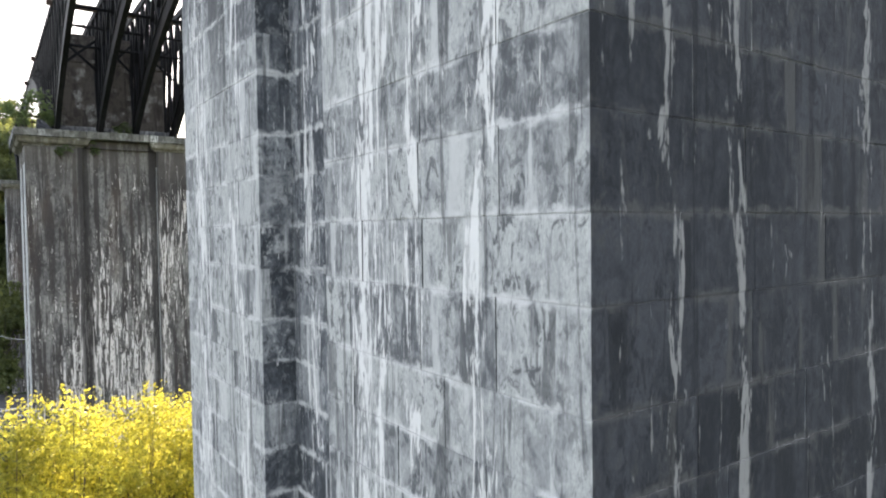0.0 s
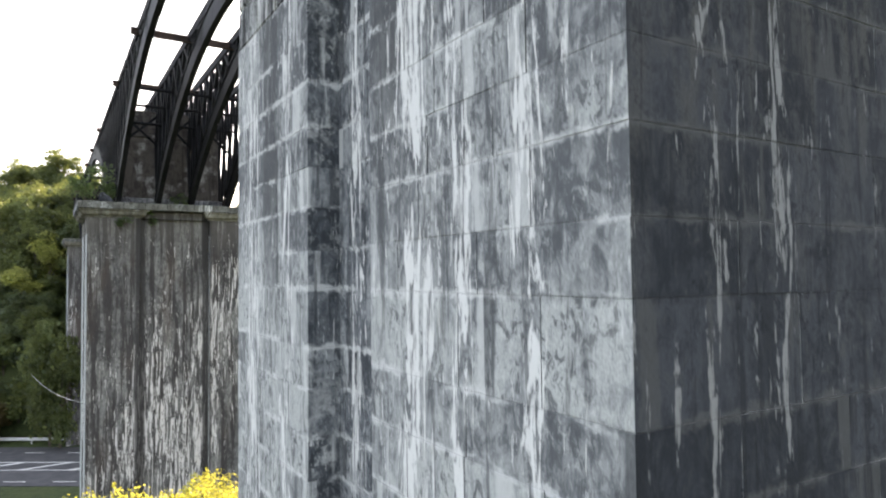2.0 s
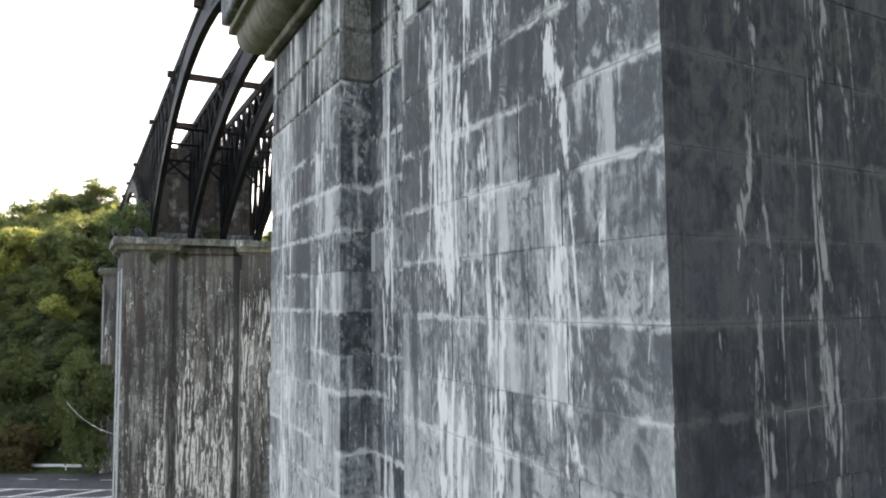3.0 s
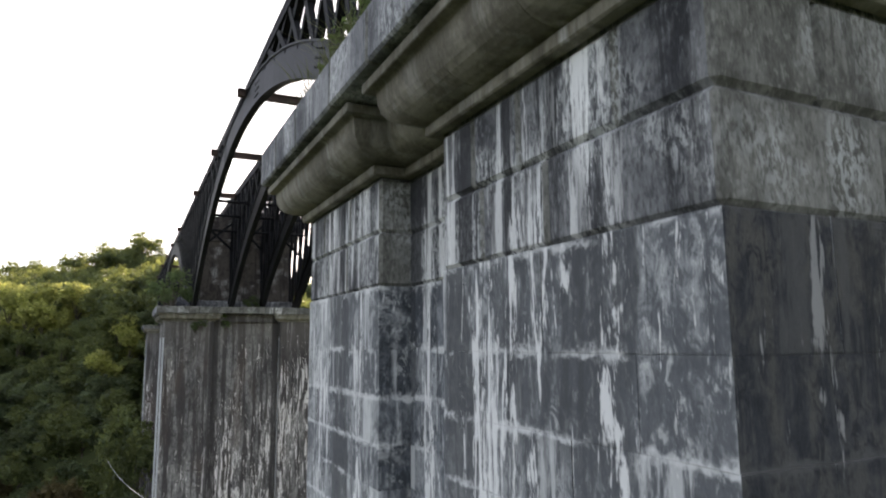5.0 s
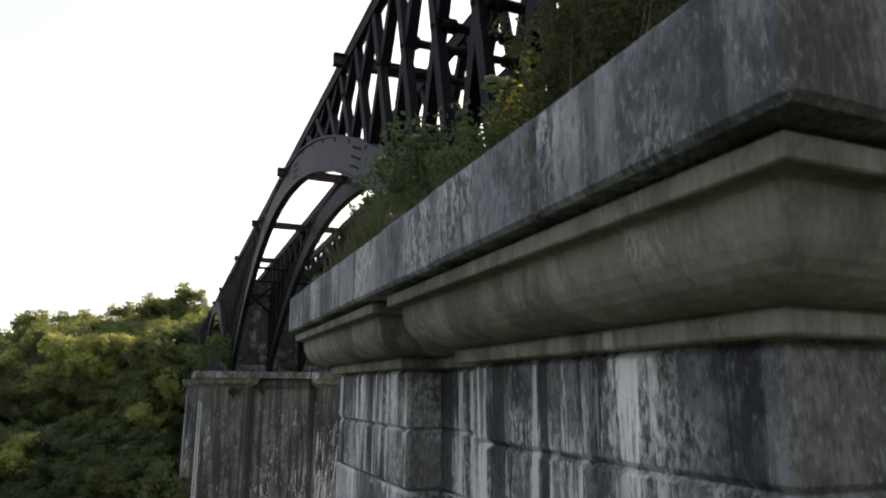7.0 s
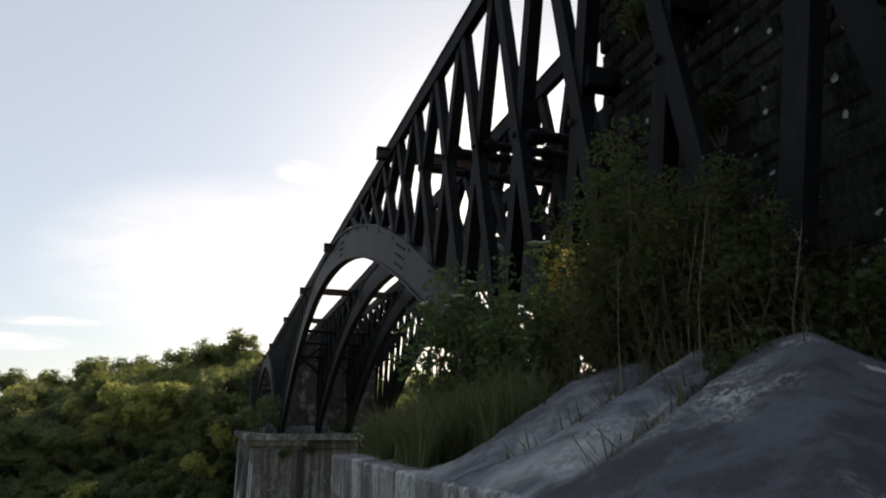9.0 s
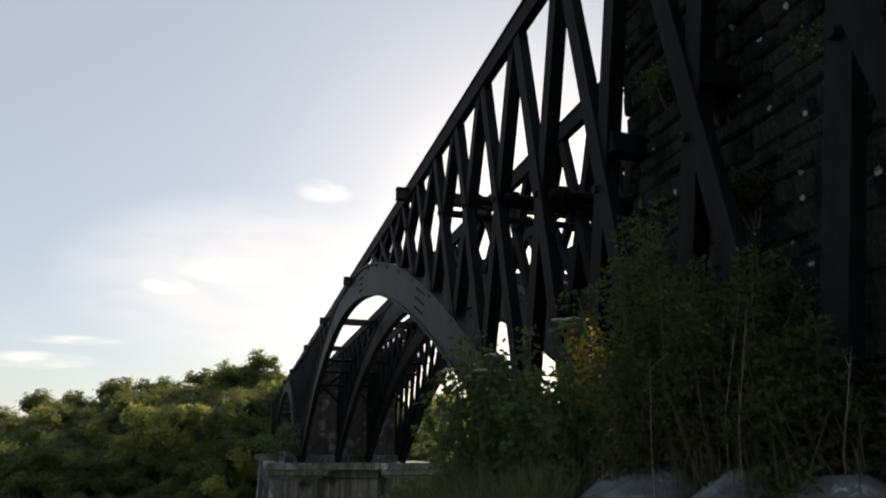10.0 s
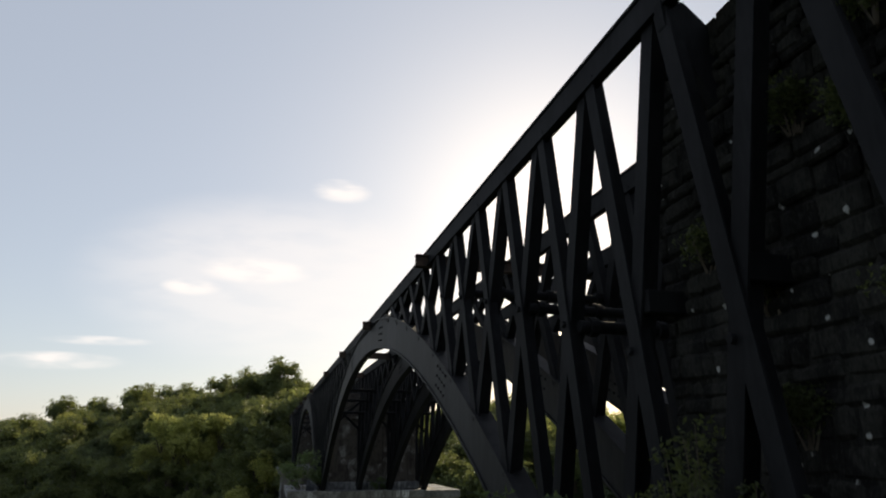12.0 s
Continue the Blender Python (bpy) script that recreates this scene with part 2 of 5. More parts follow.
    uneven = n.math("MULTIPLY", n.math("SUBTRACT", n.noise((9, 9, 13), 7, 0.75), 0.5), 0.18)
    bed = n.math("ADD", near[1], uneven)
    end = n.math("ADD", near[0], uneven)
    some = n.ramp(n.noise((1.5, 1.5, 2.9), 5, 0.65, (7, 7, 7)), 0.44, 0.54)
    col = n.mix(n.math("MULTIPLY", n.ramp(bed, 0.0, 0.034, 0.85, 0.0), some), col, tuple(c * white for c in (0.58, 0.59, 0.59)))
    col = n.mix(n.math("MULTIPLY", n.ramp(end, -0.01, 0.012, 0.6, 0.0), n.ramp(n.noise(2.3, 4, 0.6, (1, 7, 3)), 0.5, 0.6)), col, tuple(c * white for c in (0.53, 0.54, 0.54)))
    col = n.mix(n.math("MULTIPLY", n.ramp(n.math("MINIMUM", bed, end), -0.014, 0.02, 0.3, 0.0), n.math("SUBTRACT", 1.0, some)), col, tuple(c * 0.6 for c in dark))
    # black damp in thin streaks
    damp = n.math("ADD", n.noise((8.5, 8.5, 0.5), 7, 0.66, (8, 1, 3), 0.8), n.math("MULTIPLY", ragged, 0.2))
    col = n.mix(n.ramp(damp, 0.575, 0.63, 0.0, 0.6), col, tuple(c * 0.6 for c in dark))
    # drips of lime: ragged runs, thick where water comes down
    zone = n.ramp(n.noise((1.5, 1.5, 0.22), 3, 0.5, (1, 4, 2), 0.3), 0.46, 0.7, 0.0, spread)
    wob = n.math("MULTIPLY", n.math("SUBTRACT", n.noise((0.3, 0.3, 0.9), 4), 0.5), 0.5)
    for axis, y, w in runs:
        off = n.math("ABSOLUTE", n.math("ADD", n.math("SUBTRACT", sep.outputs[axis], y), wob), 0)
        zone = n.math("MAXIMUM", zone, n.ramp(off, w * 0.15, w, 0.16, 0.0))
    run = n.math("ADD", n.noise((8.5, 8.5, 0.95), 6, 0.64, (2, 2, 2), 1.8), n.math("MULTIPLY", ragged, 0.24))
    run = n.math("ADD", run, n.math("MULTIPLY", n.math("SUBTRACT", n.noise((19, 19, 6.0), 5, 0.62, (7, 2, 5), 1.4), 0.5), 0.34))
    run = n.math("ADD", run, zone)
    lime = n.ramp(run, 0.64, 0.715)
    col = n.mix(n.math("MULTIPLY", lime, 0.92), col, (lime_white, lime_white * 1.01, lime_white))
    rel = n.math("ADD", n.math("MULTIPLY", slant, -0.6), n.math("ADD", n.math("MULTIPLY", lime, 0.5), n.math("MULTIPLY", grit, 0.3)))
    return n.done(col, rel, 0.7, 0.014)


PIER_RUNS = ((1, 3.45, 0.5), (1, 6.9, 0.45), (1, 3.0, 0.22), (1, 2.45, 0.16), (1, 5.75, 0.2))
PIER_DAMPS = ((1, 2.6, 0.36, 14.3, 14.8), (1, 3.15, 0.2, 14.0, 14.9), (1, 3.8, 0.22, 13.2, 14.6), (1, 6.3, 0.25, 12.0, 14.0))
M_STONE = pier_stone_material("lime_streaked_limestone", (0.112, 0.12, 0.13), (0.305, 0.319, 0.325), (0.475, 0.493, 0.486), PIER_RUNS, PIER_DAMPS, corner=0.34)
# recess limestone: shade of the sunk faces put into darker tones, with lime drips
M_STONE_SUNK = pier_stone_material("recess_shaded_lime_dripped_limestone", (0.046, 0.053, 0.062), (0.125, 0.137, 0.152), (0.29, 0.305, 0.317), ((1, 4.35, 0.2), (1, 4.9, 0.2)), (), -0.1)
# limestone for -Y faces: their shade put into dark tones, under lime and grime
M_STONE_SHADED = pier_stone_material("shade_darkened_limestone", (0.018, 0.021, 0.027), (0.034, 0.038, 0.046), (0.053, 0.058, 0.068), ((0, 2.87, 0.13), (0, 4.1, 0.1), (0, 2.42, 0.07)), (), 0.0, 0.13, 0.24, 0, 0.02, 0.0, 0.7)
M_BAND = stone_material("banded_limestone", (0.036, 0.038, 0.043), (0.135, 0.14, 0.146), 0.35, 0.4, black=0.6, stripes=0.85, fade=(2.1, 2.7), own=0.3)
M_BAND_DARK = stone_material("brown_grey_limestone", (0.085, 0.085, 0.075), (0.17, 0.17, 0.155), 0.2, 0.15, own=0.3)
M_CAP = stone_material("grey_cornice_limestone", (0.072, 0.076, 0.083), (0.18, 0.186, 0.195), 0.2, 0.15, black=0.5, stripes=0.15, speckle=0.9)
M_MOULD = stone_material("brown_grey_moulding", (0.112, 0.104, 0.08), (0.2, 0.188, 0.15), -0.2, 0.0, black=0.35, speckle=0.35, stripes=0.1)
M_FAR = far_stone_material()
M_FAR_CAP = stone_material("pale_tan_limestone", (0.11, 0.1, 0.085), (0.22, 0.205, 0.175), 0.0, 0.15, black=0.5, fine=0.5, stripes=0.25)
M_BROWN = stone_material("brown_masonry", (0.036, 0.032, 0.029), (0.078, 0.07, 0.063), 0.05, 0.05)
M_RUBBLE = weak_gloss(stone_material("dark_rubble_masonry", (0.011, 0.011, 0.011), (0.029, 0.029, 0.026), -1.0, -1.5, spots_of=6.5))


def plain(name, a, b, scale, rough=0.8, metal=0.0, bump=0.3, distance=0.01):
    n = Nodes(name, rough, metal)
    f = n.noise(scale, 6, 0.65)
    g = n.noise(scale * 0.17 if not isinstance(scale, tuple) else tuple(v * 0.17 for v in scale), 3, 0.5, (4, 4, 4))
    return n.done(n.mix(n.ramp(n.math("ADD", n.math("MULTIPLY", f, 0.5), n.math("MULTIPLY", g, 0.5)), 0.35, 0.65), a, b), f, bump, distance)


M_MORTAR = plain("lime_mortar", (0.09, 0.094, 0.1), (0.5, 0.51, 0.5), 5)
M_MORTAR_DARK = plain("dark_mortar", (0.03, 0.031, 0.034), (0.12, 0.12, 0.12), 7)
M_IRON = weak_gloss(plain("weathered_black_iron", (0.0055, 0.0058, 0.0068), (0.014, 0.0146, 0.0164), (9, 9, 3), 0.7, 0.0, 0.25, 0.004))
M_IRON_ARCH = weak_gloss(plain("grey_painted_cast_iron", (0.004, 0.0043, 0.005), (0.018, 0.0187, 0.021), (6, 4, 1.2), 0.6, 0.0, 0.25, 0.004), 0.15)
M_RUST = plain("rusty_iron", (0.025, 0.019, 0.016), (0.075, 0.048, 0.035), 9, 0.8, 0.0, 0.3, 0.004)
M_BOULDER = stone_material("pale_weathered_rock", (0.036, 0.039, 0.047), (0.07, 0.075, 0.088), 0.0, 0.0, spots_of=2.4, black=0.2, own=0.0, speckle=0.45)
M_COPING = stone_material("lime_washed_coping", (0.06, 0.065, 0.076), (0.13, 0.14, 0.158), 0.1, 0.1, spots_of=2.4, black=0.15, own=0.0, washed=0.3, speckle=0.4)
M_SOIL = plain("dry_soil", (0.05, 0.04, 0.028), (0.12, 0.1, 0.07), 8)
M_ROAD = plain("asphalt", (0.045, 0.046, 0.05), (0.075, 0.075, 0.078), 6, 0.85)
M_PAINT = plain("white_road_paint", (0.55, 0.55, 0.53), (0.75, 0.75, 0.73), 9)
M_STEEL = plain("galvanised_steel", (0.45, 0.46, 0.46), (0.6, 0.61, 0.61), 5, 0.6, 0.2)
M_BARK = plain("bark", (0.05, 0.04, 0.03), (0.12, 0.1, 0.075), (14, 14, 4))
M_CABLE = plain("pale_cable", (0.4, 0.4, 0.4), (0.55, 0.55, 0.55), 5)
M_STALK = plain("dry_stalk_straw", (0.13, 0.11, 0.075), (0.27, 0.235, 0.17), 30)
M_PETAL = plain("cream_petals", (0.6, 0.6, 0.5), (0.75, 0.74, 0.64), 20)


def leaf_material(name, a, b, glow, thinness=0.48):
    """Leaves that let some sunlight through."""
    n = Nodes(name, 0.55)
    col = n.mix(n.ramp(n.island(), 0.0, 1.0), a, b)
    # shade between leaf clumps, put into the colour as broad dark noise
    col = n.mix(n.ramp(n.noise(0.4, 3), 0.4, 0.62, 0.0, 0.68), col, tuple(c * 0.5 for c in a))
    n.link(col, n.bsdf.inputs["Base Color"])
    thin = n.tree.nodes.new("ShaderNodeBsdfTranslucent")
    n.link(n.mix(0.5, col, glow), thin.inputs["Color"])
    both = n.tree.nodes.new("ShaderNodeMixShader")
    both.inputs[0].default_value = thinness
    n.link(n.bsdf.outputs[0], both.inputs[1])
    n.link(thin.outputs[0], both.inputs[2])
    n.link(both.outputs[0], n.tree.nodes["Material Output"].inputs["Surface"])
    return n.mat


M_LEAF = leaf_material("tree_leaves", (0.014, 0.028, 0.016), (0.105, 0.138, 0.056), (0.56, 0.6, 0.16), 0.4)
M_LEAF_B = leaf_material("bluish_tree_leaves", (0.017, 0.032, 0.022), (0.1, 0.134, 0.07), (0.46, 0.52, 0.18), 0.4)
# sunlight on the treetops, put into a brighter yellow-green leaf colour
M_LEAF_SUN_TINT = leaf_material("sun_tinted_yellow_green_leaves", (0.028, 0.05, 0.02), (0.38, 0.4, 0.115), (0.85, 0.85, 0.26), 0.62)
M_STRAW = leaf_material("straw_blades", (0.07, 0.06, 0.038), (0.2, 0.172, 0.112), (0.18, 0.145, 0.08), 0.3)
M_LEAF_SHRUB = leaf_material("green_shrub_leaves", (0.024, 0.046, 0.022), (0.125, 0.175, 0.075), (0.26, 0.35, 0.1))
M_LEAF_BROWN = leaf_material("brownish_leaves", (0.06, 0.05, 0.025), (0.15, 0.125, 0.055), (0.25, 0.2, 0.06))
M_LEAF_BROOM = leaf_material("yellow_green_bush_leaves", (0.045, 0.075, 0.012), (0.72, 0.66, 0.11), (0.95, 0.86, 0.14), 0.5)
# leaves whose golden colour holds the sunlight falling on small plants
M_LEAF_GOLD = leaf_material("sun_toned_golden_leaves", (0.2, 0.18, 0.03), (0.75, 0.58, 0.1), (0.95, 0.7, 0.12), 0.5)
M_LEAF_WEED = leaf_material("weed_leaves", (0.019, 0.029, 0.013), (0.1, 0.122, 0.046), (0.2, 0.235, 0.06))
M_GRASS = leaf_material("dry_grass", (0.04, 0.064, 0.026), (0.155, 0.165, 0.08), (0.22, 0.225, 0.09))


def ground_material():
    n = Nodes("rough_grass_ground", 0.95)
    f = n.noise(1.7, 6, 0.7)
    g = n.noise(0.07, 4, 0.6)
    col = n.mix(n.ramp(f, 0.3, 0.7), (0.018, 0.028, 0.01), (0.05, 0.068, 0.02))
    col = n.mix(n.ramp(g, 0.4, 0.65), col, (0.048, 0.06, 0.02))
    return n.done(col, f, 0.6, 0.2)


M_GROUND = ground_material()


# ---- mesh helpers ----
def mesh_object(name, bm, material, smooth=False):
    me = bpy.data.meshes.new(name)
    bm.to_mesh(me)
    bm.free()
    if material:
        me.materials.append(material)
    if smooth:
        for p in me.polygons:
            p.use_smooth = True
    return new(name, me)


def part(name, bm, material, parent, label="", smooth=False):
    ob = mesh_object(name, bm, material, smooth)
    ob.parent = parent
    return tagged(ob, label) if label else ob


def empty(name, at=(0, 0, 0)):
    ob = new(name)
    ob.location = at
    ob.empty_display_size = 0.3
    return ob


def raw(name, verts, faces, material, parent=None, smooth=False):
    me = bpy.data.meshes.new(name)
    me.from_pydata(verts, [], faces)
    me.materials.append(material)
    if smooth:
        me.polygons.foreach_set("use_smooth", [True] * len(me.polygons))
    ob = new(name, me)
    if parent:
        ob.parent = parent
    return ob


def chamfered(bm, lo, hi, b=0.01, jitter=0.0, rng=random):
    """A box with chamfered edges, corners slightly uneven."""
    pts = []
    c = [(lo[i] + hi[i]) / 2 for i in range(3)]
    h = [(hi[i] - lo[i]) / 2 for i in range(3)]
    b = min(b, *(v * 0.45 for v in h))
    for sx in (-1, 1):
        for sy in (-1, 1):
            for sz in (-1, 1):
                j = [rng.uniform(-jitter, jitter) for _ in range(3)]
                for k in range(3):
                    v = [(h[i] - (0 if i == k else b)) * s + c[i] + j[i] for i, s in enumerate((sx, sy, sz))]
                    pts.append(bm.verts.new(v))
    bmesh.ops.convex_hull(bm, input=pts)
    return bm


def box(lo, hi, b=0.01, jitter=0.0):
    return chamfered(bmesh.new(), lo, hi, b, jitter)


def hull(points):
    bm = bmesh.new()
    bmesh.ops.convex_hull(bm, input=[bm.verts.new(p) for p in points])
    return bm


def tube(bm, points, radii, sides=7):
    """A tapered tube along points."""
    rings = []
    for i, p in enumerate(points):
        p = Vector(p)
        d = Vector(points[min(i + 1, len(points) - 1)]) - Vector(points[max(i - 1, 0)])
        q = d.to_track_quat("Z", "Y")
        rings.append([bm.verts.new(p + q @ Vector((math.cos(a) * radii[i], math.sin(a) * radii[i], 0)))
                      for a in (k * math.tau / sides for k in range(sides))])
    for r0, r1 in zip(rings, rings[1:]):
        for k in range(sides):
            bm.faces.new((r0[k], r0[(k + 1) % sides], r1[(k + 1) % sides], r1[k]))
    bm.faces.new(rings[0][::-1])
    bm.faces.new(rings[-1])
    return bm


def sweep(bm, profile, path):
    """A profile of (out, up) carried along a level path of (x, y, outward x, outward y)."""
    rings = []
    for x, y, ox, oy in path:
        rings.append([bm.verts.new((x + ox * d, y + oy * d, z)) for d, z in profile])
    n = len(profile)
    for r0, r1 in zip(rings, rings[1:]):
        for k in range(n - 1):
            bm.faces.new((r0[k], r0[k + 1], r1[k + 1], r1[k]))
    for r in (rings[0][::-1], rings[-1]):
        bm.faces.new(r)
    bmesh.ops.recalc_face_normals(bm, faces=bm.faces)
    return bm


# ---- the lie of the land ----
ROAD_Z = -4.6
RN = Vector((0.537, 0.844))  # across the road
RT = Vector((0.844, -0.537))  # along the road
ROAD_C = 62.3


def smooth(a, b, v):
    t = min(1.0, max(0.0, (v - a) / (b - a)))
    return t * t * (3 - 2 * t)


RIDGE = [(-260, 3.0), (-90, 8.0), (-60, 15.0), (-38, 19.5), (-23, 21.3), (-10, 23.4), (-4, 24.6), (3, 25.2), (9, 24.5), (17, 20.0), (26, 18.5), (40, 18.5), (54, 16.5), (70, 16.0), (140, 15.0)]  # the hill's height, along x
SLOPE = [(72.0, 0.0), (76.4, 0.3), (83, 0.52), (92, 0.68), (106, 0.85), (122, 1.0), (150, 1.0)]  # the share of it reached, across the road


def between(table, v):
    for (xa, ra), (xb, rb) in zip(table, table[1:]):
        if v < xb:
            return ra + (rb - ra) * max(0.0, (v - xa) / (xb - xa))
    return table[-1][1]


def land(x, y):
    n, t = x * RN.x + y * RN.y, x * RT.x + y * RT.y
    z = ROAD_Z - 0.03
    z += (1.0 - smooth(38, 54, n)) * 2.2 * smooth(-30, 10, x) + (1.0 - smooth(22, 36, n)) * 3.6 * smooth(-12, -2, x)
    z += (between(RIDGE, x) - z) * between(SLOPE, n)
    far = (29.0 + 3.0 * math.sin(t * 0.009 + 1.0) + 10.0 * smooth(300, 700, n)) * (1.0 - 0.55 * smooth(20, 110, x))
    z += (far - z) * smooth(150, 250, n)
    if n > 75 or n < 45:
        z += (noise.noise((x * 0.05, y * 0.05, 0.0)) * 1.1 + noise.noise((x * 0.2, y * 0.2, 3.0)) * 0.25) * smooth(0, 8, abs(n - 60) - 14)
    return z


def build_ground():
    axis_a = [-2500, -1500, -900, -600, -400, -300, -220] + list(range(-170, 60, 5)) + [70, 90, 120, 160, 220, 320, 480, 800, 1500, 2500]
    axis_b = [-2500, -1200, -500, -250, -120, -70] + list(range(-40, 190, 4)) + [200, 220, 250, 290, 340, 400, 480, 570, 680, 850, 1100, 1500, 2000, 2600, 3500]
    verts, faces = [], []
    for b in axis_b:
        for a in axis_a:
            p = RT * a + RN * b
            verts.append((p.x, p.y, land(p.x, p.y)))
    w = len(axis_a)
    for j in range(len(axis_b) - 1):
        for i in range(w - 1):
            faces.append((j * w + i, j * w + i + 1, (j + 1) * w + i + 1, (j + 1) * w + i))
    ob = raw("ground", verts, faces, M_GROUND, None, True)
    tagged(ob, "rough grass ground rising to a wooded hillside", "ground", kind="structure")


build_ground()


def along(t, n, z=0.0):
    p = RT * t + RN * n
    return (p.x, p.y, ROAD_Z + z)


def road_strip(t0, t1, n0, n1, z, h=0.02):
    return hull([along(t, n, z + dz) for t in (t0, t1) for n in (n0, n1) for dz in (0, h)])


road = tagged(empty("road", along(0, ROAD_C)), "grey asphalt road with white hatched centre markings", "road", kind="structure")


def road_part(name, bm, material, label=""):
    bm.transform(Matrix.Translation(-Vector(along(0, ROAD_C))))
    return part(name, bm, material, road, label)


road_part("carriageway", road_strip(-320, 260, 56.4, 69.2, -0.02, 0.04), M_ROAD)
road_part("centre_line", road_strip(-300, 240, 63.5, 63.64, 0.021, 0.006), M_PAINT, "solid white line")
road_part("centre_line", road_strip(-300, 240, 60.96, 61.1, 0.021, 0.006), M_PAINT, "solid white line")
for k in range(34):
    t = -110 + k * 4.6
    bm = hull([along(t + a, n, 0.021 + dz) for a, n in ((0, 61.1), (0.5, 61.1), (3.6, 63.5), (3.1, 63.5)) for dz in (0, 0.006)])
    road_part("hatch_bar", bm, M_PAINT)
for k in range(60):
    t = -150 + k * 4.4
    road_part("edge_dash", road_strip(t, t + 2.0, 66.95, 67.07, 0.021, 0.006), M_PAINT)
    road_part("edge_dash", road_strip(t, t + 2.0, 57.5, 57.62, 0.021, 0.006), M_PAINT)


def build_guard_rail():
    rail = tagged(empty("guard_rail", along(-30, 70.4)), "galvanised steel crash barrier beside the road", "guard rail")
    shift = Matrix.Translation(-Vector(along(-30, 70.4)))
    prof = [(0.0, 0.42), (0.06, 0.47), (0.06, 0.53), (0.01, 0.57), (0.01, 0.6), (0.06, 0.64), (0.06, 0.7), (0.0, 0.74), (-0.02, 0.74), (-0.02, 0.42)]
    bm = bmesh.new()
    ends = [[bm.verts.new(along(t, 70.4 - d, z)) for d, z in prof] for t in (-160, 120)]
    for k in range(len(prof)):
        j = (k + 1) % len(prof)
        bm.faces.new((ends[0][k], ends[0][j], ends[1][j], ends[1][k]))
    bm.faces.new(ends[0]), bm.faces.new(ends[1][::-1])
    bmesh.ops.recalc_face_normals(bm, faces=bm.faces)
    bm.transform(shift)
    part("beam", bm, M_STEEL, rail)
    for k in range(70):
        t = -158 + k * 4.0
        bm = hull([along(t + a, 70.5 + b, z) for a in (-0.05, 0.05) for b in (-0.04, 0.06) for z in (-0.3, 0.72)])
        bm.transform(shift)
        part("post", bm, M_STEEL, rail)


build_guard_rail()

# ---- masonry piers ----
PITCH = 39.6
X0, X1 = 1.94, 11.08  # pier faces across the line
Y0, Y1 = 1.81, 7.5  # near pier faces along the line
BASE = -5.4
BED, TOP = 16.40, 17.265
PIL_X, PIL_Y0, PIL_Y1 = 2.65, 4.05, 5.25
DEEP = 0.27

CORNICE = [(0.0, 16.409), (0.07, 16.409), (0.084, 16.419), (0.084, 16.48), (0.078, 16.486), (0.052, 16.488), (0.06, 16.496), (0.12, 16.500), (0.175, 16.509), (0.222, 16.527), (0.262, 16.552),
           (0.295, 16.587), (0.318, 16.627), (0.332, 16.672), (0.338, 16.717), (0.342, 16.764), (0.36, 16.774), (0.412, 16.777), (0.42, 16.783), (0.42, 16.842), (0.41, 16.85),
           (0.35, 16.852), (0.35, 16.876), (0.0, 16.876)]
SLAB = 16.873


def pier_outline():
    """Corner points of the pier's shaft with their outward mitre, anticlockwise from the near end."""
    xs = (X0, X0 + PIL_X, X1 - PIL_X, X1)
    ys = (Y0, PIL_Y0, PIL_Y1, Y1)
    D = DEEP
    return [
        (xs[0], ys[0], -1, -1), (xs[1], ys[0], 1, -1), (xs[1], ys[0] + D, 1, -1), (xs[2], ys[0] + D, -1, -1), (xs[2], ys[0], -1, -1),
        (xs[3], ys[0], 1, -1), (xs[3], ys[1], 1, 1), (xs[3] - D, ys[1], 1, 1), (xs[3] - D, ys[2], 1, -1), (xs[3], ys[2], 1, -1),
        (xs[3], ys[3], 1, 1), (xs[2], ys[3], -1, 1), (xs[2], ys[3] - D, -1, 1), (xs[1], ys[3] - D, 1, 1), (xs[1], ys[3], 1, 1),
        (xs[0], ys[3], -1, 1), (xs[0], ys[2], -1, -1), (xs[0] + D, ys[2], -1, -1), (xs[0] + D, ys[1], -1, 1), (xs[0], ys[1], -1, 1),
    ]


def shaft(inset, z0, z1):
    bm = bmesh.new()
    out = pier_outline()
    rings = [[bm.verts.new((x - ox * inset, y - oy * inset, z)) for x, y, ox, oy in out] for z in (z0, z1)]
    n = len(out)
    for k in range(n):
        j = (k + 1) % n
        bm.faces.new((rings[0][k], rings[0][j], rings[1][j], rings[1][k]))
    bm.faces.new(rings[1])
    bm.faces.new(rings[0][::-1])
    bmesh.ops.triangulate(bm, faces=[f for f in bm.faces if len(f.verts) > 4])
    bmesh.ops.recalc_face_normals(bm, faces=bm.faces)
    return bm


